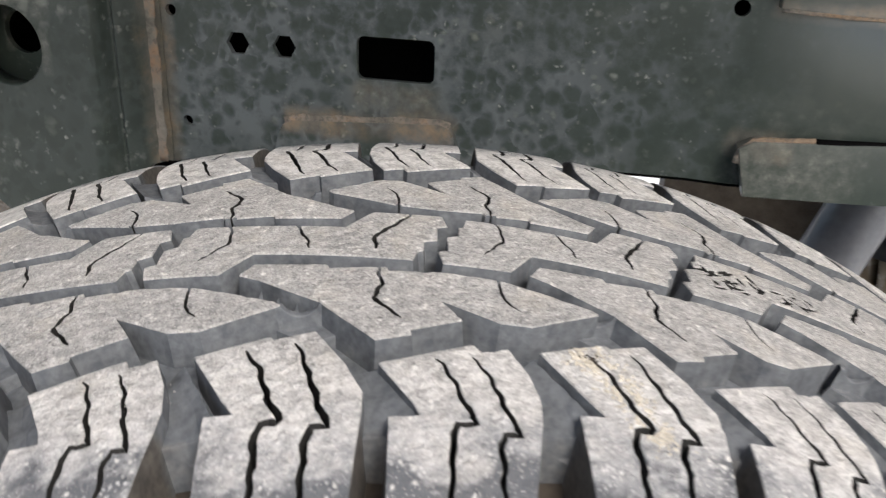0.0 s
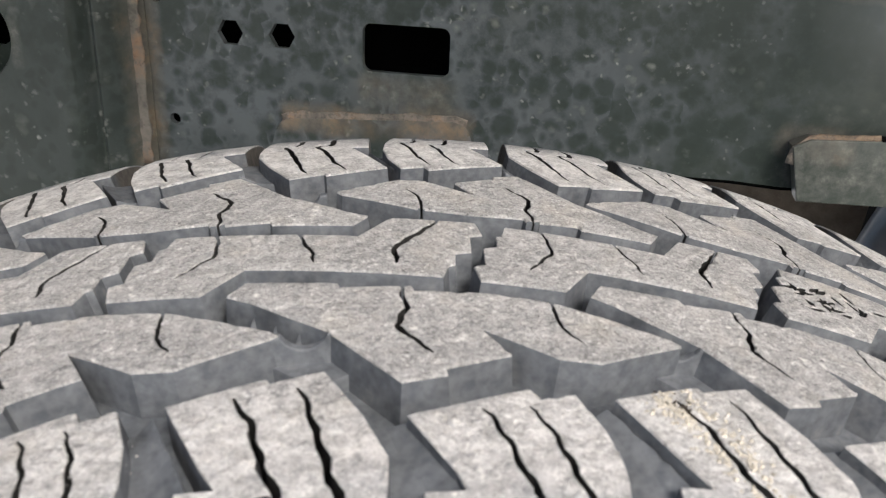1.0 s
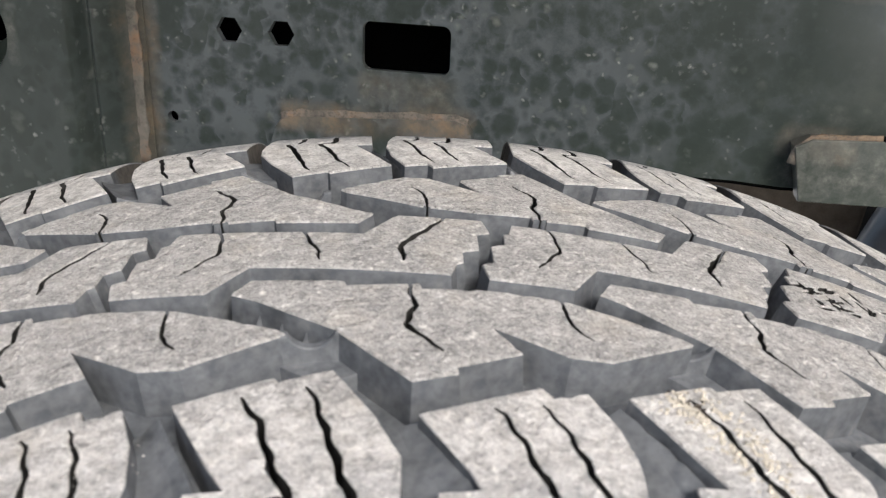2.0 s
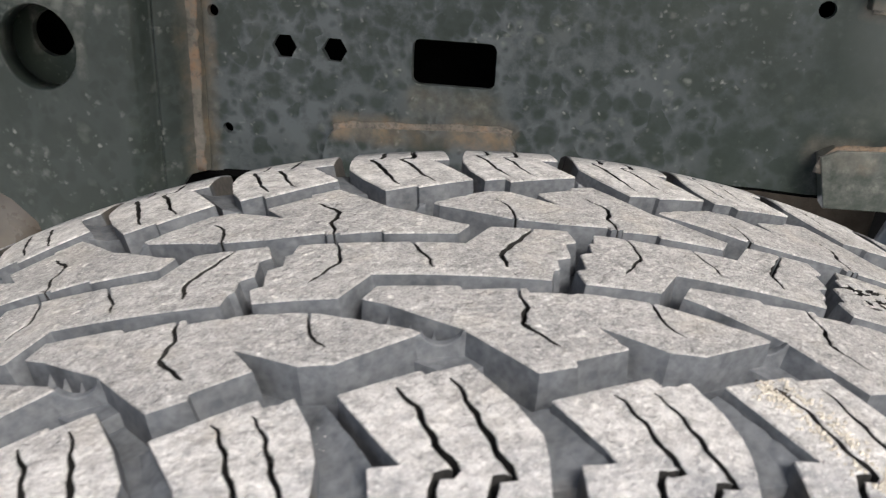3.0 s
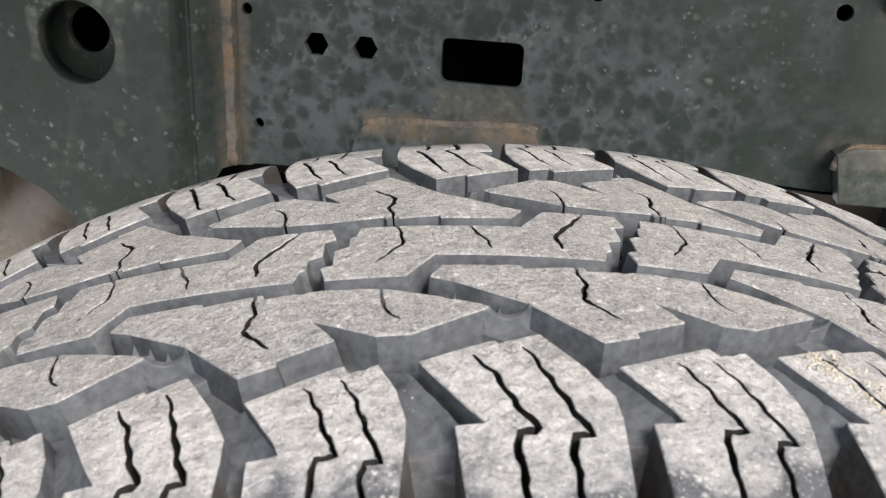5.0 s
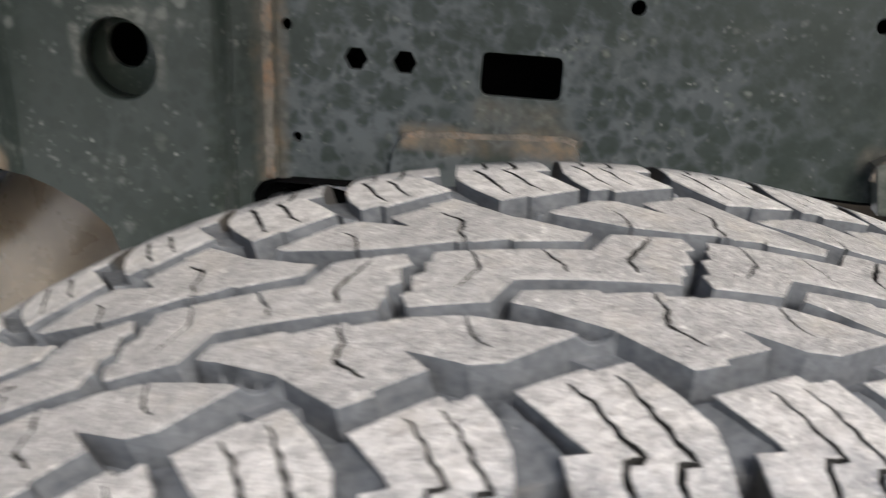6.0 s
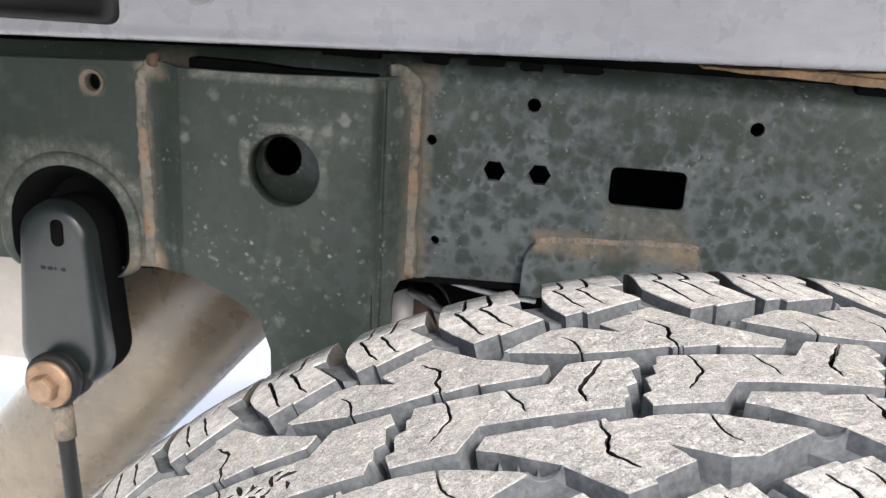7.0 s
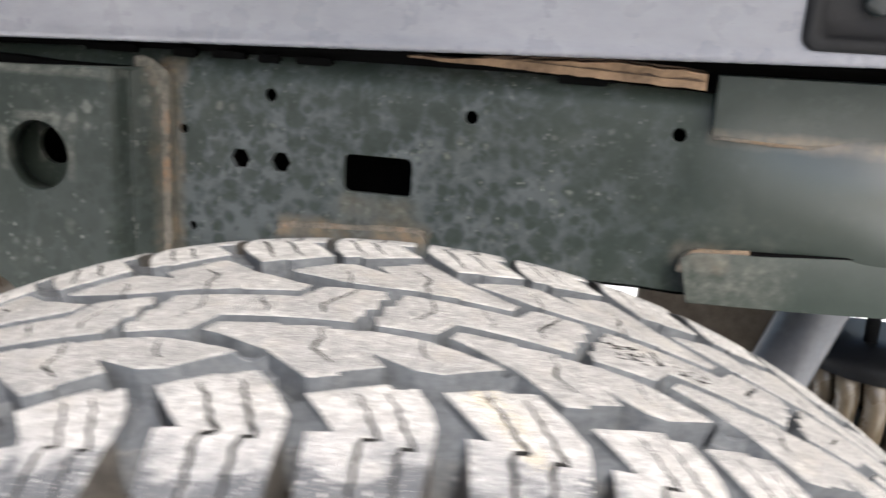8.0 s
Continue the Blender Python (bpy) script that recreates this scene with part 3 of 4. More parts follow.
INNER = [(-15.2, -19), (-11.5, -14), (9.2, -16.4), (9.8, -18.2), (25.6, -18.2), (26.2, -20.2), (42.2, -20.8), (57.6, -23.8), (80.7, -34.5), (82.4, -36.2),
         (63, -44.8), (54.8, -44), (39, -34), (44.8, -43.6), (31.4, -48.2), (31.6, -50.2), (22.8, -52.3), (14.5, -42.9), (7.7, -34.8), (-1.4, -28.4), (-9.5, -22.2)]
INNER_CUTS = [([(23.2, -16.8), (23.4, -19.2), (23.6, -22), (24.3, -26.8), (22, -33.6), (25.6, -38.4), (29.3, -43)], 1.3), ([(56, -21.5), (56.4, -24.6), (56.8, -27.5), (56.8, -32.8), (61, -38.3)], 0.9)]
EDGE_A = [(-20.5, -56), (-2.7, -50.2), (-1.9, -51.6), (8.1, -48.8), (15.8, -62), (20.1, -71.8), (20, -78), (17.5, -101), (16, -112), (-14.2, -112), (-14.3, -99),
          (-14.6, -77.6), (-8, -77.6), (-11.7, -72)]
EDGE_A_CUTS = [([(-8.3, -54.8), (-7.2, -56.8), (-4.5, -61.6), (-2.6, -68), (-1.2, -72.8), (2.2, -79.6), (1.2, -80.6), (-1.9, -80.2), (-2.7, -83.4), (-2.5, -91.4), (-3.2, -110)], 1.7),
               ([(3.2, -53), (4.6, -55), (6.5, -62), (8.6, -69.2), (10.3, -75.2), (12.9, -82.3), (9.2, -81.9), (8.2, -85.1), (7.9, -92.2), (7, -110)], 1.6)]
EDGE_B = [(23.8, -62), (47, -54.3), (48.4, -57.2), (55.4, -55.6), (59.2, -65), (60.8, -74), (60.3, -80), (57, -98), (55.5, -112), (25.4, -112), (25.4, -96), (26, -79.8),
          (33, -79.6), (31.5, -75.5)]
EDGE_B_CUTS = [([(37.2, -59.8), (38.8, -62), (41.2, -68), (43, -75.5), (45.6, -81.6), (41.2, -81.6), (39.9, -86), (39.4, -93), (38.5, -110)], 1.4),
               ([(46.2, -59), (47, -60.4), (50, -66.8), (52, -75.5), (55, -84.6), (51.4, -84), (50.4, -86.8), (50.3, -93), (49.5, -110)], 1.3)]
KINDS = [("centre", CENTRE, CENTRE_CUTS, False), ("inner", INNER, INNER_CUTS, False), ("inner_far", INNER, INNER_CUTS, True),
         ("edge_a", EDGE_A, EDGE_A_CUTS, False), ("edge_b", EDGE_B, EDGE_B_CUTS, False), ("edge_a_far", EDGE_A, EDGE_A_CUTS, True), ("edge_b_far", EDGE_B, EDGE_B_CUTS, True)]

tyre = empty("tyre", "worn dusty all-terrain truck tyre with deep blocky tread", "tyre")
tyre.location = (0, 0, RAD)


def lathe(name, outline, mat, n=160):
    """A ring round the tyre's axis from (across, radius) points."""
    bm = bmesh.new()
    rows = [[bm.verts.new((r * math.sin(2 * math.pi * i / n), y, r * math.cos(2 * math.pi * i / n))) for i in range(n)] for y, r in outline]
    for a, b in zip(rows, rows[1:] + rows[:1]):
        for i in range(n):
            bm.faces.new((a[i], a[(i + 1) % n], b[(i + 1) % n], b[i]))
    return from_bm(name, bm, mat, True)


floor_line = [(y / 1000 + MID, profile(y / 1000) - DEEP) for y in range(-80, 81, 4)]
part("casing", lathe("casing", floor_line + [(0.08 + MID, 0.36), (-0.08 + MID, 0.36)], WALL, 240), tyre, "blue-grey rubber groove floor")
for sgn in (-1, 1):
    line = [(sgn * y / 1000 + MID, profile(y / 1000) - DEEP - 0.0065 - 0.0002 * (y - 79)) for y in range(79, 110, 3)]
    part("shoulder_floor", lathe("shoulder_floor", line + [(sgn * 0.108 + MID, 0.36), (sgn * 0.079 + MID, 0.36)], MUD, 240), tyre, "brown dried mud in the shoulder grooves")
for sgn in (-1, 1):
    line = [(sgn * y + MID, r) for y, r in ((0.103, 0.371), (0.112, 0.368), (0.122, 0.35), (0.131, 0.32), (0.134, 0.295), (0.129, 0.265), (0.118, 0.24), (0.108, 0.225), (0.1, 0.222), (0.098, 0.23), (0.108, 0.26), (0.115, 0.3), (0.1, 0.355))]
    part("sidewall", lathe("sidewall", line, SIDE), tyre, "plain dusty rubber sidewall")

TIE_A = [(10, -58), (25, -61), (33, -77), (32, -81), (17, -80), (16, -64)]
TIE_B = [(52, -60), (62, -56), (71, -72), (74, -79), (57, -80), (57, -68)]


def ledge(x0, y0, lean):
    """Depth of a tie bar that slopes down from the foot of one block, in metres."""
    def depth(x, y):
        away = x0 + (y0 - y) * lean - x
        return 0.0020 + 0.00055 * min(max(away, 0.0), 5.0) + 0.0001 * min(max(away - 5.0, 0.0), 10.0)
    return depth


LEDGES = {"tie_a": ledge(25.5, -62, 0.42), "tie_b": ledge(62.5, -56, 0.52), "tie_c": 0.0068}
RIB_FEET = [(-9.2, -22.8), (-4.0, -26.8), (1.4, -30.8), (6.2, -34.0)]
BRIDGE = [(-4, -37.5), (-1.5, -34.5), (8.5, -36), (12.5, -41), (5, -44.5)]
for r_name, shape in (("tie_a", TIE_A), ("tie_b", TIE_B), ("tie_c", BRIDGE)):
    KINDS += [(r_name, shape, [], False), (r_name + "_far", shape, [], True)]
SIZES = (75.0, 78.0, 84.0)
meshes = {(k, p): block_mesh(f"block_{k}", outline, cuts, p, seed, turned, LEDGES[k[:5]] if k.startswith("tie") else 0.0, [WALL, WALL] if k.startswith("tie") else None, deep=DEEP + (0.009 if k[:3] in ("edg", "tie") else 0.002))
          for seed, (k, outline, cuts, turned) in enumerate(KINDS) for p in SIZES}
for p in SIZES:
    for turned in (False, True):
        bits = bmesh.new()
        sign = -1 if turned else 1
        for x, y in RIB_FEET:
            feet = [(x - 1.0, y + 1.4, 10.6), (x + 1.5, y - 0.9, 10.6), (x - 3.4, y - 4.4, 10.6), (x + 0.6, y + 0.4, 2.4)]
            v = [bits.verts.new(on_tyre(sign * fx * p / 84000, sign * fy / 1000, d / 1000)) for fx, fy, d in feet]
            for tri in ((0, 2, 3), (2, 1, 3), (1, 0, 3)):
                bits.faces.new([v[i] for i in tri])
        meshes[("ribs_far" if turned else "ribs", p)] = from_bm("groove_ribs", bits, WALL)
        bits = bmesh.new()
        rows = []
        for i in range(15):
            u = i / 14
            x, y = -3.6 + 12.4 * u, -36.9 + 0.9 * u
            dip = 0.4 + 3.4 * max(0.0, math.sin(math.pi * min(max((u - 0.16) / 0.76, 0.0), 1.0))) ** 0.55
            rows.append([bits.verts.new(on_tyre(sign * fx * p / 84000, sign * fy / 1000, d / 1000)) for fx, fy, d in ((x, y - 0.8, 11.5), (x, y, dip + 0.25), (x, y + 0.3, dip), (x, y + 2.0, dip), (x, y + 2.4, dip + 0.4), (x, y + 3.6, 11.5))])
        for a, b in zip(rows, rows[1:]):
            for i in range(5):
                bits.faces.new((a[i], a[i + 1], b[i + 1], b[i]))
        meshes[("saddle_far" if turned else "saddle", p)] = from_bm("groove_saddle", bits, WALL)
RNG = random.Random(21)


def scuffs(x0, x1, y0, y1, n):
    """Short torn cuts in a patch of a block."""
    out = []
    for _ in range(n):
        x, y, a = RNG.uniform(x0, x1), RNG.uniform(y0, y1), RNG.choice((0.3, 1.9)) + RNG.uniform(-0.4, 0.4)
        r = RNG.uniform(1.6, 3.6)
        out.append(([(x - r * math.cos(a), y - r * math.sin(a)), (x + RNG.uniform(-0.5, 0.5), y + RNG.uniform(-0.5, 0.5)), (x + r * math.cos(a), y + r * math.sin(a))], 1.7))
    return out


TORN = {2: block_mesh("block_torn", CENTRE, CENTRE_CUTS[1:] + scuffs(-34, -14, -8, 7, 22) + scuffs(-8, 5, -5, 4, 9), 84.0, 40),
        29: block_mesh("block_torn", CENTRE, CENTRE_CUTS[:1] + scuffs(-20, 6, -5, 6, 22), 84.0, 41)}
ORDER = [84, 75, 84, 84, 75] * 3 + [84, 75, 84, 75, 84] * 2 + [75, 84, 84, 75, 84, 84]
ORDER_EDGE = [84, 84, 75, 84, 78] * 5 + [75, 84, 84, 84, 84, 78]


def places(order):
    """Angle and pitch of each pattern round the tyre."""
    total, at, out = sum(order), 0.0, []
    for i, p in enumerate(order):
        if i:
            at += (order[i - 1] + p) / 2 / total * 2 * math.pi
        out.append((at, float(p)))
    return out


for number, ((turn, pitch), (edge_turn, edge_pitch)) in enumerate(zip(places(ORDER), places(ORDER_EDGE))):
    for k in [kind[0] for kind in KINDS] + ["ribs", "ribs_far", "saddle", "saddle_far"]:
        near = k in ("edge_a", "edge_b", "tie_a", "tie_b")
        size = edge_pitch if near else 84.0 if number == 1 and k in ("edge_a_far", "edge_b_far") else pitch
        name = "tie_bar" if k.startswith("tie") else "groove_rib" if k.startswith("ribs") else "groove_saddle" if k.startswith("saddle") else "tread_block"
        part(name, TORN[number] if k == "centre" and number in TORN else meshes[(k, size)], tyre, m=Matrix.Rotation((edge_turn if near else turn) + START / RAD, 4, "Y"))


def near_line(x, y, line, clear):
    """True within so many millimetres of a cut."""
    for (ax, ay), (bx, by) in zip(line, line[1:]):
        t = ((x - ax) * (bx - ax) + (y - ay) * (by - ay)) / ((bx - ax) ** 2 + (by - ay) ** 2)
        t = min(max(t, 0.0), 1.0)
        if math.hypot(x - ax - t * (bx - ax), y - ay - t * (by - ay)) < clear:
            return True
    return False


def on_block(x, y, clear):
    """True where a place of the pattern, in millimetres, lies on the top of a block."""
    for outline in (EDGE_A, EDGE_B, INNER, CENTRE):
        for px in (x, x - 84, x + 82):
            inside = False
            for (ax, ay), (bx, by) in zip(outline, outline[1:] + outline[:1]):
                if (ay > y) != (by > y) and px < ax + (y - ay) / (by - ay) * (bx - ax):
                    inside = not inside
            if inside:
                return not any(near_line(px, y, line, clear) for cuts in (EDGE_A_CUTS, EDGE_B_CUTS) for line, _ in cuts)
    return False


def crumbs(name, label, spots, count, size, mat, seed, tops=False, clear=2.0):
    """Loose grains lying on the tread round spots (along, across, spread), all in millimetres."""
    rng = random.Random(seed)
    bm = bmesh.new()
    for _ in range(count):
        s0, y0, spread = rng.choice(spots)
        along, across = s0 + rng.gauss(0, spread), y0 + rng.gauss(0, spread)
        if tops and not on_block(along, across, clear):
            continue
        x, y, z = on_tyre(along / 1000 + START, across / 1000, rng.uniform(-0.0001, 0.0003) if tops else rng.uniform(-0.0002, 0.0006))
        r = size * rng.uniform(0.4, 1.3)
        made = bmesh.ops.create_icosphere(bm, subdivisions=1, radius=r)
        for v in made["verts"]:
            v.co = v.co * rng.uniform(0.7, 1.2) + Vector((x, y, z + RAD))
    return tagged(new(name, from_bm(name, bm, mat)), label, "sand", kind="stuff")


crumbs("sand_grains", "tan sand grains caught in the tread cuts", [(74, -55.5, 2.4), (76.2, -57, 2.2), (78.5, -60.5, 2.3), (81, -66, 2.3), (83, -71.5, 2.2), (85.5, -79, 2.2), (87.5, -82, 2.0)], 1000, 0.00044, MUD_LIGHT, 5, True, 1.4)
crumbs("mud_crumbs", "dark brown mud crumbs in a tread cut", [(74.6, -55.6, 1.6), (76.5, -57, 1.2)], 70, 0.00038, MUD, 8)
crumbs("pale_dust", "pale dry dust grains lying on the tread", [(30, -62, 3), (38, -59, 3), (46, -58, 2.5), (37, -66, 3), (-44, -66, 5), (-30, -70, 6), (0, -62, 6), (50, -70, 6)], 420, 0.00019, PALE, 6, True)

# ------------------------------------------------------------------ frame rail
AX, UP = Vector((0.96565, -0.25984, 0.0)), Vector((0.01778, 0.06608, 0.99766))
IN = Vector((0.25923, 0.96339, -0.06843))
RAIL = Matrix(((AX.x, IN.x, UP.x, 0.0), (AX.y, IN.y, UP.y, 0.2320), (AX.z, IN.z, UP.z, 0.8), (0, 0, 0, 1)))
rail = empty("frame_rail", "dark grey-green steel frame rail with water marks and rusty welds", "frame rail")
rail.matrix_world = RAIL


def mm(points):
    return [(x / 1000, z / 1000) for x, z in points]


web_line = mm([(-470, -90), (-150, -80), (-90, -77), (-54, -76), (60, -72), (118, -62), (127, -58.5), (168, -58), (190, -59), (480, -46), (480, 50), (205, 53), (120, 56), (50, 59), (-60, 58), (-130, 57), (-300, 53), (-470, 48)])
holes = [mm(ring(-118, 9.5, 3.2, 16)), mm(ring(-59, 34.5, 4, 16)), mm(ring(65.5, 30.5, 4, 16)), mm(ring(182, 30, 4, 16)), mm(ring(-113, -52.5, 3, 16)),
         mm(ring(-79.5, -6, 6.8, 6)), mm(ring(-52.5, -6, 6.8, 6)), mm(rounded(-11.5, -20, 31.5, 3, 4)), mm(ring(-211, -9, 12.5, 32))]


def web_out(x, z):
    """The web bulges gently towards its far end."""
    t = min(max((x - 0.17) / 0.12, 0.0), 1.0)
    t = t * t * (3 - 2 * t)
    roll = max(0.0, z - 0.0445)
    return t * 0.018 * max(0.0, 1 - ((z - 0.0) / 0.055) ** 2) - 75.0 * roll * roll + (0.0 if z > -0.05 or x < -0.12 else -0.12 * (-0.05 - z) ** 2 / 0.03)


part("web", pressed("web", web_line, holes, web_out, 0.004, PAINT, 0.006), rail)
# Back web coloured black so the holes read as unlit
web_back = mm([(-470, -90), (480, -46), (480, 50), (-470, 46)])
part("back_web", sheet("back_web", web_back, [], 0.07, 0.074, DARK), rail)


def bar(name, line, depth0, depth1, mat):
    """A strip in x and z with thickness from depth0 to depth1."""
    return sheet(name, mm(line), [], depth0, depth1, mat, 0.0008)


def swept(name, section, z0, z1, thick, mat, rows=8, shape=None):
    """A pressed steel sheet: a section of (along, outward) millimetres carried up from z0 to z1."""
    bm = bmesh.new()
    front, back = [], []
    for j in range(rows + 1):
        z = z0 + (z1 - z0) * j / rows
        front.append([bm.verts.new((a / 1000, -c / 1000, z / 1000)) for a, c in section])
        back.append([bm.verts.new((a / 1000, (-c + thick) / 1000, z / 1000)) for a, c in section])
    n = len(section)
    for j in range(rows):
        for i in range(n - 1):
            bm.faces.new((front[j][i], front[j][i + 1], front[j + 1][i + 1], front[j + 1][i]))
            bm.faces.new((back[j][i], back[j + 1][i], back[j + 1][i + 1], back[j][i + 1]))
        bm.faces.new((front[j][0], front[j + 1][0], back[j + 1][0], back[j][0]))
        bm.faces.new((front[j][-1], back[j][-1], back[j + 1][-1], front[j + 1][-1]))
    for j in (0, rows):
        for i in range(n - 1):
            bm.faces.new((front[j][i], back[j][i], back[j][i + 1], front[j][i + 1]))
    return from_bm(name, bm, mat)


def bead(name, points, radius, seed, flat=0.4, mat=RUST):
    """An uneven welding seam along points in millimetres (along, up, outward)."""
    rng = random.Random(seed)
    fine = []
    for a, b in zip(points, points[1:]):
        n = max(2, int((Vector(b) - Vector(a)).length / 4))
        fine += [Vector(a).lerp(Vector(b), i / n) for i in range(n)]
    fine.append(Vector(points[-1]))
    line = [(p.x / 1000 + rng.uniform(-4e-4, 4e-4), -p.z / 1000, p.y / 1000 + rng.uniform(-4e-4, 4e-4)) for p in fine]
    me = tube(name, line, radius, mat, 12, [radius * rng.uniform(0.85, 1.15) for _ in line])
    for v in me.vertices:
        mid = line[v.index // 12][1]
        v.co.y = mid + (v.co.y - mid) * flat
    return me


def domed_ring(cx, cz, r, c0, c1, mat):
    """A short inner collar of a hole, from depth c0 to c1 outward."""
    bm = bmesh.new()
    loops = [[bm.verts.new((x / 1000, -c, z / 1000)) for x, z in ring(cx, cz, rr, 40)] for rr, c in ((r + 0.6, c0), (r - 0.2, c0 + 0.0003), (r - 0.9, c0 - 0.001), (r - 0.9, c1), (r + 0.6, c1))]
    for a, b in zip(loops, loops[1:]):
        for i in range(40):
            bm.faces.new((a[i], a[(i + 1) % 40], b[(i + 1) % 40], b[i]))
    return from_bm("hole_collar", bm, mat, True)


# rail flanges above and below close the box; black colour stands for their shade
part("top_flange", sheet("top_flange", mm([(-470, 36), (-130, 46), (-60, 47), (50, 49), (205, 46), (480, 44), (480, 51), (205, 54), (50, 60), (-60, 59), (-130, 58), (-470, 49)]), [], 0.020, 0.075, DARK), rail)
part("bottom_flange", sheet("bottom_flange", mm([(-470, -94), (-54, -79), (60, -75), (118, -64), (127, -60.5), (168, -60), (190, -61), (480, -50), (480, -46), (190, -58), (127, -57.5), (118, -61), (60, -71), (-54, -75), (-470, -90)]), [], 0.002, 0.075, DARK), rail)
LIPS = random.Random(12)
lip_low = [(x, 62.6 - 0.043 * (x - 30) + LIPS.uniform(-0.4, 0.4)) for x in range(30, 198, 6)]
lip_top = [(x, y + min(0.4 + 0.075 * (x - 26), 9.0) + LIPS.uniform(-0.5, 0.5)) for x, y in lip_low]
part("rusty_lip", sheet("rusty_lip", mm(lip_low + lip_top[::-1]), [], -0.013, 0.03, LIP, 0.0004), rail, "flaky rusty upper edge of the rail")
lip_flake = [(x, y + 5.2 + LIPS.uniform(-0.8, 0.8)) for x, y in lip_low[7:]]
part("rust_flake", sheet("rust_flake", mm(lip_flake + [(x, y + 1.2) for x, y in lip_top[7:]][::-1]), [], -0.0142, -0.0135, RUST_DARK, 0.0002), rail, "dark rust scale on the upper edge")

# Flat black patches; the last one paints the shadow under the rusty lip
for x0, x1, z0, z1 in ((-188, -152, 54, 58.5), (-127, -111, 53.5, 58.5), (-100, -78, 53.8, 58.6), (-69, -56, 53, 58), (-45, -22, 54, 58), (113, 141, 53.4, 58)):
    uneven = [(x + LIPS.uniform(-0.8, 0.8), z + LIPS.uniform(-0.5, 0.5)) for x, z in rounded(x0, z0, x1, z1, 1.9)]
    part("edge_notch", sheet("edge_notch", mm(uneven), [], 0.001 if x0 > 0 else 0.0035, 0.009, DARK), rail, "black patch on the rolled upper edge")

# welded plate below the window hole
plate = part("lower_plate", bar("lower_plate", [(-58, -80), (-57.5, -60), (-55, -51), (-51.5, -46.5), (-46, -44.5), (0, -42), (36, -39.5), (41, -41), (44.5, -46), (46.5, -54), (47, -80)], -0.007, -0.0005, PAINT), rail)
part("weld_seam", bead("weld_seam", [(-51, -45.5, 6), (-44, -43.4, 6), (0, -41, 6), (36, -38.6, 6), (42, -41, 6)], 0.0021, 3), plate, "rusty weld seam")

# box bracket with the large round hole
SECTION = [(-294, 24), (-284, 25), (-278, 26), (-269, 30), (-261, 34), (-250, 35), (-165, 35), (-150, 34.9), (-146, 33.6), (-144, 28.5), (-143.2, 22), (-142.2, 20), (-140.8, 21), (-136, 17), (-129, 6.4), (-124.5, 1.2), (-121, 0.5)]


def bracket_out(x, z):
    x *= 1000
    for (a, ca), (b, cb) in zip(SECTION, SECTION[1:]):
        if x <= b:
            t = min(max((x - a) / (b - a), 0), 1)
            t = t * t * (3 - 2 * t)
            return (ca + (cb - ca) * t) / 1000
    return 0.0005


face_line = mm([(-292, 40), (-292, -80), (-276, -82), (-262, -80), (-247, -84), (-226, -94), (-212, -106), (-206, -124), (-205, -190), (-137, -190), (-135, -84), (-132, -78), (-124, -77), (-124, 40), (-127, 47), (-134, 47), (-146, 47), (-200, 45), (-230, 44.5), (-262, 44.5), (-268, 46), (-284, 46)])
box = part("box_bracket", pressed("box_bracket", face_line, [mm(ring(-197.5, -9.5, 22, 40))], bracket_out, 0.004, SMOOTH, 0.006, [a / 1000 for a, _ in SECTION] + [-0.1445, -0.1415, -0.1397]), rail)
part("bracket_side", swept("bracket_side", [(-144, 30), (-149, 16), (-152, 4), (-152, 0)], -190, -82, 3, COAT), rail)
part("hole_collar", domed_ring(-197.5, -9.5, 22, 0.0352, 0.024, SMOOTH), box)
# Black strip stands in for shade between bracket top and rail
part("top_gap", sheet("top_gap", mm([(-262, 43), (-200, 43), (-150, 45), (-150, 46.2), (-200, 46.6), (-225, 48.4), (-262, 49)]), [], -0.018, -0.004, DARK), rail, "black strip painted as shade in the slot above the bracket")
part("weld_seam", bead("weld_seam", [(-141, 48.5, 15), (-134, 48, 11), (-129, 43, 6.6), (-128.3, 30, 6), (-128.8, 10, 6.2), (-128.3, -30, 6), (-128.8, -76, 6.2)], 0.0046, 5, 0.16, SEAM), box, "rusty weld seam")
part("weld_seam", bead("weld_seam", [(-283, 44, 25), (-289, 38, 25), (-290, 12, 25), (-289, -20, 25), (-288, -60, 25), (-289, -78, 25)], 0.0036, 6, 0.3, SEAM), box, "rusty weld seam")
part("weld_seam", bead("weld_seam", [(-283, 46.6, 25), (-280, 47.6, 26), (-277, 47, 27)], 0.0042, 7, 0.6, RUST_DARK), box, "rusty weld seam")

def capsule(cx, cz_top, half, bottom, n=16, most=18):
    """A strip with a half-round top, in millimetres, going down to bottom."""
    top = [(cx + half * math.cos(math.pi * i / n), cz_top + half * math.sin(math.pi * i / n)) for i in range(n + 1)]
    r = min(half * 0.8, most)
    low = [(cx - half + r - r * math.cos(math.pi / 2 * i / 6), bottom + r - r * math.sin(math.pi / 2 * i / 6)) for i in range(7)]
    low += [(cx + half - r + r * math.sin(math.pi / 2 * i / 6), bottom + r - r * math.cos(math.pi / 2 * i / 6)) for i in range(7)]
    return top + low


# proud section of the rail past the bracket
left_line = mm([(-560, -96), (-276, -82), (-276, 46), (-560, 36)])
front = part("front_web", sheet("front_web", left_line, [mm(ring(-321, 31, 5.5, 20)), mm(capsule(-343.5, -62, 43, -110))], -0.022, -0.018, SMOOTH, 0.0006), rail)
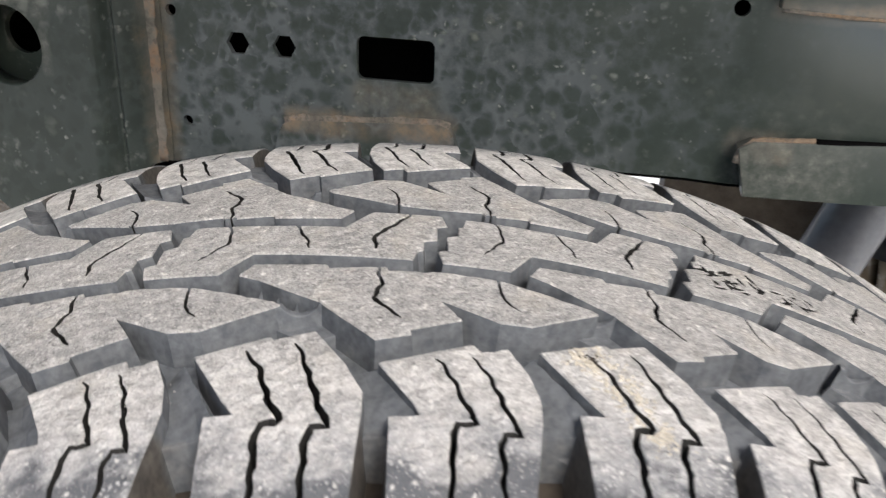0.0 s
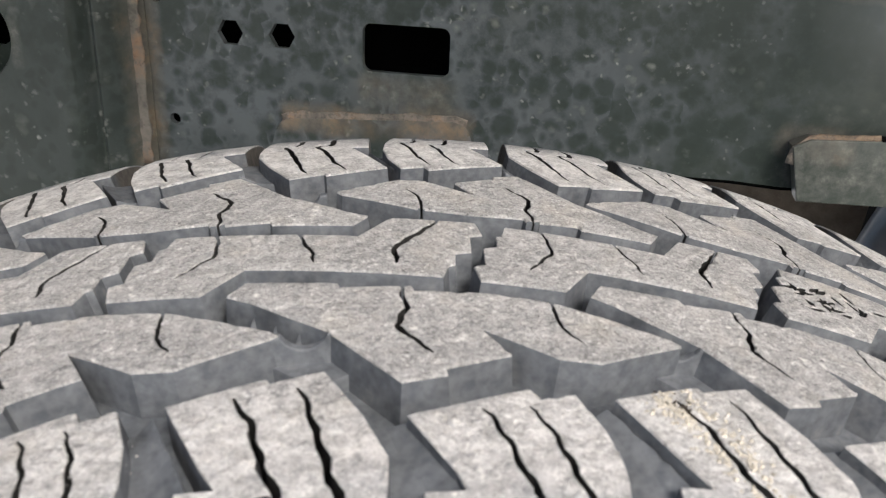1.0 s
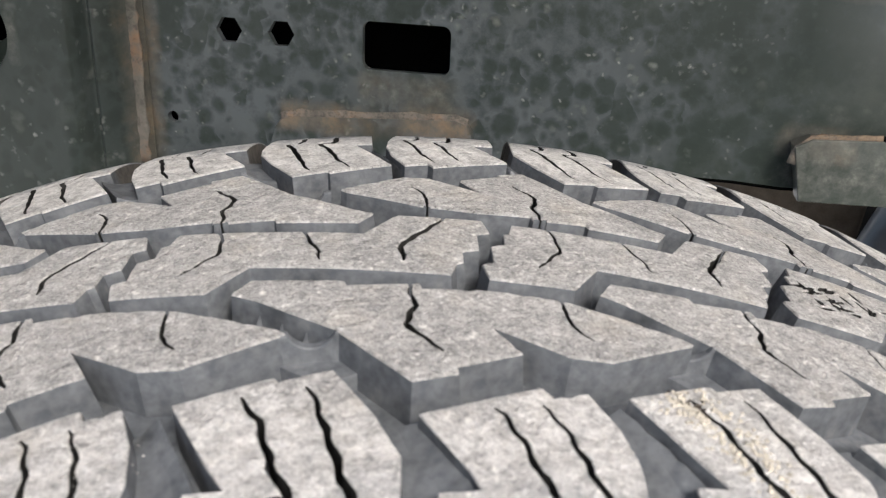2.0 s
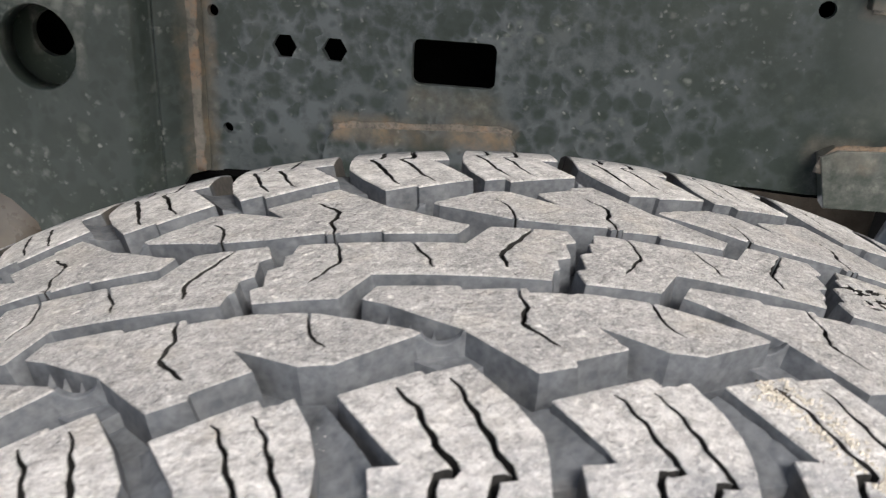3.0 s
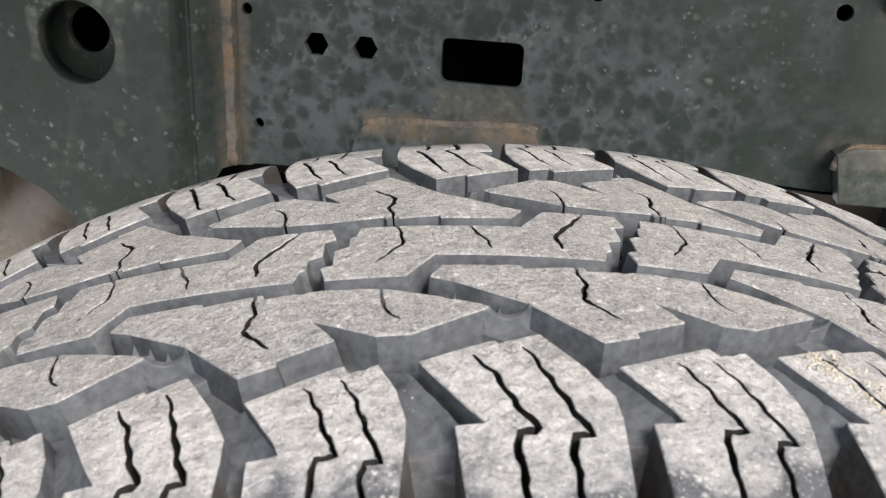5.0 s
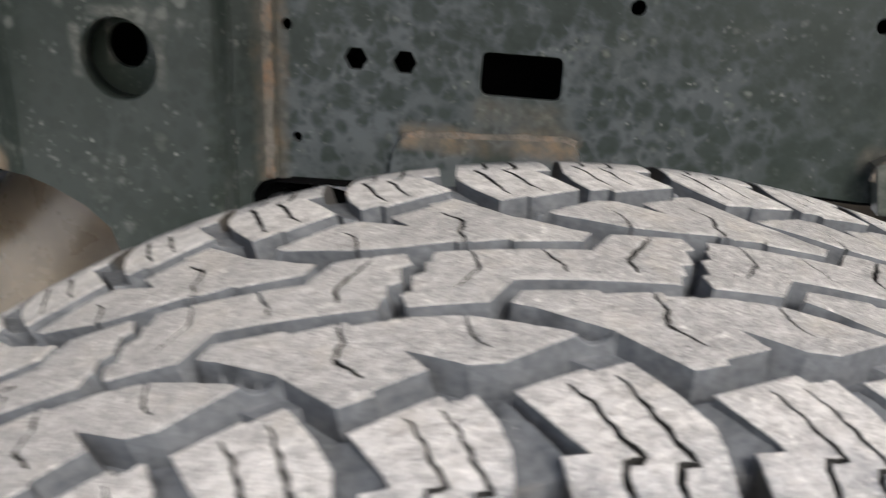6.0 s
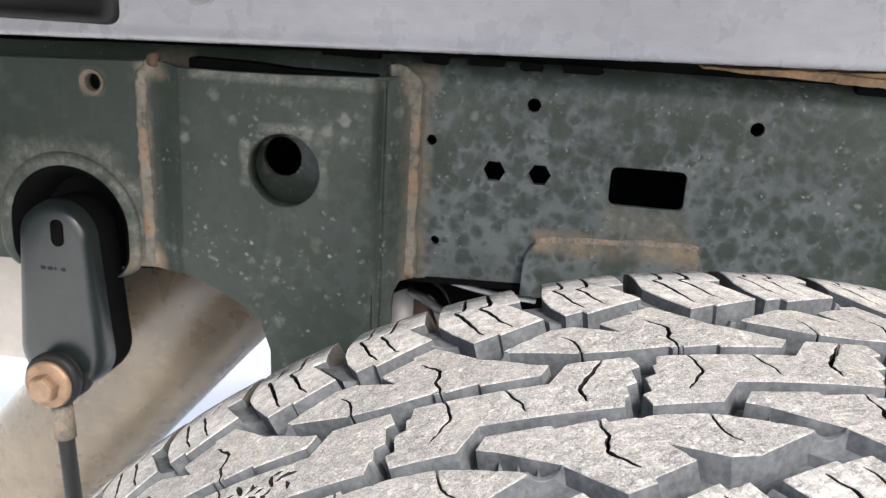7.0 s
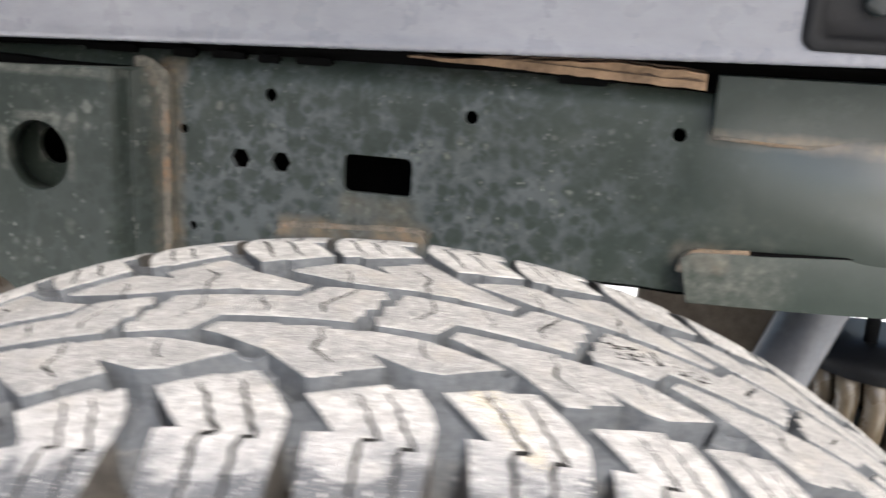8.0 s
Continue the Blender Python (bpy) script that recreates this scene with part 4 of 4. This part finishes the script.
# Black backing sheet gives the pocket its shade by colour
part("dark_pocket", sheet("dark_pocket", mm([(-400, -96), (-290, -90), (-290, -15), (-400, -15)]), [], -0.004, 0.0, DARK), rail, "black backing sheet for the pocket's shade behind the bracket")
part("bush", sheet("bush", mm(ring(-322.5, 30.7, 8, 28)), [mm(ring(-321.5, 31, 5.2, 20))], -0.0235, -0.0215, BRACE, 0.0005), front, "rusty ring round a hole")

# right-hand doubler plates
# Darker paint copy puts the body panel's shade into this plate's colour
upper = part("upper_doubler", bar("upper_doubler", [(198, 32), (224, 31), (246, 30), (283, 34), (480, 38), (480, 66), (198, 64)], -0.010, -0.001, SMOOTH), rail)
part("weld_seam", bead("weld_seam", [(199, 32, 9), (224, 31, 9), (246, 30, 9), (283, 33.5, 9), (380, 35.5, 9)], 0.0018, 9), upper, "rusty weld seam")
joint = random.Random(4)
lower = part("lower_doubler", bar("lower_doubler", [(190, -36), (197, -32), (247, -29), (293, -25), (480, -14), (480, -48), (251, -59), (196, -61)], -0.013, -0.002, PAINT), rail)
part("weld_seam", bead("weld_seam", [(190.6, -44, 11), (191.5, -37, 11), (197, -32, 11), (226, -30.2, 11)], 0.0022, 10), lower, "rusty weld seam")

joint_line = [(x, -30.4 + 0.0805 * (x - 226) + joint.uniform(-0.25, 0.25)) for x in range(226, 481, 12)]
part("open_joint", bar("open_joint", joint_line + [(x, z + 1.1) for x, z in joint_line][::-1], -0.0134, -0.003, DARK), lower, "dark open joint along the plate")

# ------------------------------------------------------------------ link bracket with bolt
arm = empty("link_bracket", "dark painted pressed steel bracket with rounded top", "bracket")
arm.matrix_world = RAIL


def flared(cx, cz, half, foot, bottom):
    """A strip with a half-round top that widens towards a rounded foot, in millimetres."""
    r = 24
    out = [(cx + half * math.cos(math.pi * i / 24), cz + half * math.sin(math.pi * i / 24)) for i in range(25)]
    out += [(cx - foot + r - r * math.cos(math.pi / 2 * i / 8), bottom + r - r * math.sin(math.pi / 2 * i / 8)) for i in range(9)]
    out += [(cx + foot - r + r * math.sin(math.pi / 2 * i / 8), bottom + r - r * math.cos(math.pi / 2 * i / 8)) for i in range(9)]
    return out


def domed(name, outer, levels, mat):
    """A pressed shell: loops of one outline, shrunk about its middle and moved outward, level by level."""
    bm = bmesh.new()
    cx, cz = sum(p[0] for p in outer) / len(outer), sum(p[1] for p in outer) / len(outer)
    loops = [[bm.verts.new(((cx + (x - cx) * f) / 1000, -c / 1000, (cz + (z - cz) * g) / 1000)) for x, z in outer] for f, g, c in levels]
    for a, b in zip(loops, loops[1:]):
        for i in range(len(outer)):
            j = (i + 1) % len(outer)
            bm.faces.new((a[i], a[j], b[j], b[i]))
    bm.faces.new(loops[-1])
    return from_bm(name, bm, mat, True)


def collar(name, levels, mat):
    """A pressed ring round the arm: capsules of one middle, each with its half width, foot and outward place."""
    bm = bmesh.new()
    loops = [[bm.verts.new((x / 1000, -c / 1000, z / 1000)) for x, z in capsule(cx, -62, half, foot, 24)] for cx, half, foot, c in levels]
    for a, b in zip(loops, loops[1:]):
        for i in range(len(a)):
            j = (i + 1) % len(a)
            bm.faces.new((a[i], a[j], b[j], b[i]))
    return from_bm(name, bm, mat, True)


part("horseshoe_flange", collar("horseshoe_flange", [(-344, 49, -92, 20), (-344, 48.4, -92, 23.4), (-344, 47.2, -92, 24.6), (-344, 44, -92, 25), (-343.5, 40.5, -93, 24.4)], SMOOTH), arm)
# Recessed half of the collar, with its shade painted in black
part("pocket_wall", collar("pocket_wall", [(-343.5, 40.5, -93, 24.4), (-343, 37, -94, 22.4), (-342.5, 34.5, -95, 18), (-342, 32, -97, 11), (-341, 30, -100, 3), (-341, 28, -100, -3)], DARK), arm, "inner wall of the flange, blackened as recess shade")
press = part("pressed_arm", domed("pressed_arm", flared(-338, -62, 23.5, 30, -160), [(1.0, 1.0, 39), (0.985, 0.993, 45), (0.95, 0.975, 49), (0.88, 0.945, 51.2), (0.72, 0.87, 52.2), (0.4, 0.66, 52.5), (0.1, 0.4, 52.6)], COAT), arm)
# Arm sides coloured black to stand for their unlit look
part("arm_side", domed("arm_side", flared(-338, -62, 23.4, 29.9, -160), [(0.97, 0.985, 17), (0.99, 0.995, 21), (1.0, 1.0, 40)], DARK), arm, "sides of the arm, blackened as shade")
# Closed black plug; its colour gives the hole's shade
part("slot", domed("slot", rounded(-337.5, -65, -329, -48, 4.2), [(1.0, 1.0, 44), (1.0, 1.0, 52.6)], DARK), press, "black plug standing in for a shaded slotted hole")
bolt = part("bolt", domed("bolt", [(-338 + 9.3 * math.cos(math.pi / 3 * i + 0.3), -151 + 9.3 * math.sin(math.pi / 3 * i + 0.3)) for i in range(6)], [(1.0, 1.0, 60), (1.0, 1.0, 73.5), (0.92, 0.92, 75.5), (0.8, 0.8, 76)], BRASS), arm, "rusty zinc hex bolt head")
bolt.data.polygons.foreach_set("use_smooth", [False] * len(bolt.data.polygons))
for c0, c1, r, m_ in ((44, 52, 19, BLACK), (52, 57, 16, BLACK), (57, 64, 18, BLACK), (64, 68.5, 15.5, BRASS)):
    part("washer", domed("washer", ring(-338, -149 - 0.1 * (c0 - 48), r, 32), [(0.9, 0.9, c0), (1.0, 1.0, c0 + 1.5), (1.0, 1.0, c1 - 1.5), (0.9, 0.9, c1)], m_), bolt)
part("link_rod", tube("link_rod", [(-0.338, -0.056, -0.15), (-0.335, -0.056, -0.22), (-0.327, -0.055, -0.40)], 0.0052, BLACK), arm, "dark thin steel link rod")

part("rod_boot", tube("rod_boot", [(-0.3375, -0.056, -0.16), (-0.3368, -0.056, -0.178), (-0.3362, -0.056, -0.192)], 0.0066, RUST), arm, "dusty tan boot at the top of the rod")
for k, wide in enumerate((3.2, 3.6, 1.4, 2.6)):
    x = -346 + 4.6 * k
    part("stamped_mark", domed("stamped_mark", rounded(x, -80.5, x + wide, -78.2, 0.7), [(1, 1, 52.1), (1, 1, 52.75), (0.8, 0.8, 52.8)], BLACK), press, "small dark stamped mark")

# ------------------------------------------------------------------ body panel over the rail
panel = empty("body_panel", "smooth glossy grey body panel above the frame rail", "body panel")
panel.matrix_world = RAIL
bm = bmesh.new()
rows = []
for x in (-600, -300, 0, 300, 600):
    low = 66 + 0.026 * x
    rows.append([bm.verts.new((x / 1000, -c / 1000, (low + h) / 1000)) for c, h in ((-12, 12), (20, 6), (28, 0.6), (33, -0.4), (36.2, 0.3), (37.2, 1.6), (37.0, 3.4), (36.2, 6), (36.0, 9), (37, 40), (38, 120), (34, 120), (30, 40))])
for a, b in zip(rows, rows[1:]):
    for i in range(len(a) - 1):
        bm.faces.new((a[i], a[i + 1], b[i + 1], b[i]))
part("skin", from_bm("skin", bm, PANEL, True), panel)
# Black sheet paints the shade between rail top and panel
part("shadow_gap", sheet("shadow_gap", mm([(-600, 30), (-130, 44), (600, 44), (600, 110), (-600, 110)]), [], 0.012, 0.03, DARK), panel, "black sheet standing in for the shaded gap behind the panel")
for x0, x1, z0, z1 in ((-395, -294, 66, 104), (231, 300, 79, 125)):
    pad = part("rubber_pad", domed("rubber_pad", rounded(x0, z0, x1, z1, 7), [(1, 1, 34), (1, 1, 38), (0.94, 0.92, 40), (0.8, 0.72, 40), (0.76, 0.68, 38)], BLACK), panel, "black rubber pad")

part("drain_ring", domed("drain_ring", ring(-245, 90, 11, 32), [(1, 1, 35), (1, 1, 37.6), (0.9, 0.9, 38), (0.84, 0.84, 37.2), (0.3, 0.3, 37.6)], PANEL), panel, "round pressed mark in the panel")
part("pad_bolt", domed("pad_bolt", ring(262, 103, 7, 20), [(1, 1, 36), (1, 1, 43), (0.8, 0.8, 44.5), (0.3, 0.3, 45)], COAT), pad, "grey pad bolt")

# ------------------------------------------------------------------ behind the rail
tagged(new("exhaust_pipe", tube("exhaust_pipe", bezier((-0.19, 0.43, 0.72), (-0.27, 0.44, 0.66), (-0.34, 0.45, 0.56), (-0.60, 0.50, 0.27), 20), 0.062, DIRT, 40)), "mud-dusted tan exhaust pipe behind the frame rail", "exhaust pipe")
tank = empty("fuel_tank", "pale dusty fuel tank hung under the frame rail", "fuel tank")
tank.matrix_world = RAIL
shell = part("shell", sheet("shell", mm(rounded(-640, -190, -404, -88, 20)), [], 0.03, 0.26, PALE, 0.008), tank)
part("strap", sheet("strap", mm([(-575, -192), (-545, -192), (-545, -86), (-575, -86)]), [], 0.026, 0.031, BLACK, 0.001), shell, "dark steel strap")

# Added black block stands for the shaded space behind the rail
cross = empty("gap_backing", "black block added for the unlit space under the frame rail", "cross member")
cross.matrix_world = RAIL
part("beam", sheet("beam", mm([(-225, -200), (-30, -200), (-20, -60), (-225, -60)]), [], 0.09, 0.4, DARK, 0.004), cross)
part("cable", tube("cable", bezier((-0.118, 0.05, -0.0935), (-0.1, 0.05, -0.0985), (-0.08, 0.05, -0.102), (-0.05, 0.05, -0.103), 10), 0.0019, LIGHT, 10), cross, "pale thin cable")

# Unseen arch added to hold sky light off the far tread and rail
arch = empty("arch_blocker", "unseen dark wheel arch liner, added to block overhead sky light", "wheel arch")
bm = bmesh.new()
rows = []
for i in range(25):
    a = math.pi * i / 24
    rows.append([bm.verts.new((0.80 * math.cos(a), y, 0.60 + (0.52 + lift) * math.sin(a))) for y, lift in ((0.55, 0.0), (0.1, 0.02), (-0.125, 0.0), (-0.125, 0.02), (0.1, 0.04), (0.55, 0.02))])
for a, b in zip(rows, rows[1:]):
    for i in range(5):
        bm.faces.new((a[i], a[i + 1], b[i + 1], b[i]))
part("liner", from_bm("liner", bm, BLACK, True), arch)

# Out-of-view slab, added only to shade what lies behind the rail
under = empty("overhead_blocker", "unseen dark slab above the frame, added to block light", "truck floor")
bm = bmesh.new()
bmesh.ops.create_cube(bm, size=1.0)
for v in bm.verts:
    v.co = Vector((v.co.x * 2.4, 0.52 + v.co.y * 0.2, 1.02 + v.co.z * 0.04))
bmesh.ops.bevel(bm, geom=bm.edges[:], offset=0.01, segments=2, affect="EDGES")
part("floor_pan", from_bm("floor_pan", bm, BLACK), under)

shock = empty("shock_absorber", "grey steel shock absorber leaning behind the rail", "shock absorber")
shock.matrix_world = RAIL
part("tube_body", tube("tube_body", [(0.296, 0.065, -0.03), (0.279, 0.065, -0.08), (0.257, 0.06, -0.14), (0.21, 0.05, -0.28)], 0.0195, STEEL), shock)
part("mount_eye", tube("mount_eye", [(0.2985, 0.04, -0.022), (0.2985, 0.09, -0.022)], 0.017, BLACK, 24), shock, "black rubber mount eye")
bump_stop = empty("bump_stop", "brown dusty steel bump stop bracket under the rail", "bump stop")
bump_stop.matrix_world = RAIL
part("plate", sheet("plate", mm([(173, -50), (299, -50), (279, -330), (173, -330)]), [], 0.20, 0.25, BRACE, 0.002), bump_stop)
# Added black plate stands for a dark gap and hides the ground
part("side_plate", sheet("side_plate", mm([(285, -50), (338, -50), (338, -330), (265, -330)]), [], 0.255, 0.29, BLACK, 0.002), bump_stop, "black plate added to fill the shaded gap by the shock")
spring = empty("ribbed_mount", "ochre ribbed rubber mount on a dark seat behind the rail", "rubber mount")
spring.matrix_world = RAIL
for i in range(14):
    a = 2 * math.pi * i / 14
    x, y = 0.345 + 0.043 * math.cos(a), 0.15 + 0.043 * math.sin(a)
    part("rib", tube("rib", [(x, y, -0.13), (x + 0.003, y, -0.155), (x, y, -0.19)], 0.0085, DIRT, 10), spring)
part("spring_seat", tube("spring_seat", [(0.345, 0.15, -0.187), (0.345, 0.15, -0.2), (0.345, 0.15, -0.4)], 0.06, BLACK, 32), spring, "dark steel spring seat")
part("upper_seat", tube("upper_seat", [(0.345, 0.15, -0.122), (0.345, 0.15, -0.136)], 0.055, BLACK, 32), spring, "dark steel upper seat")
part("hanger", tube("hanger", [(0.338, 0.072, -0.04), (0.338, 0.145, -0.042), (0.338, 0.15, -0.05), (0.338, 0.15, -0.126)], 0.005, BLACK, 12), spring, "dark bent hanger rod")
hub = empty("backing_disc", "pale curved metal disc with rusty edge under the rail", "disc")
hub.matrix_world = RAIL
part("disc", tube("disc", [(-0.135, 0.055, -0.1255), (-0.135, 0.072, -0.1255)], 0.0235, LIGHT, 36), hub)
part("dark_rim", sheet("dark_rim", mm(ring(-135, -125.5, 27.5, 40)), [mm(ring(-134, -125.5, 22.3, 40))], 0.047, 0.056, DARK, 0.0006), hub, "black rim round the disc")
part("rusty_bracket", sheet("rusty_bracket", mm([(-133, -105), (-125, -107), (-116, -134), (-114, -165), (-134, -165)]), [], 0.044, 0.053, RUST_DARK, 0.001), hub, "dark rusty bracket")
part("strut", tube("strut", [(-0.137, 0.043, -0.103), (-0.127, 0.042, -0.1065), (-0.108, 0.042, -0.118)], 0.0032, STEEL, 12), hub, "grey curved strut")
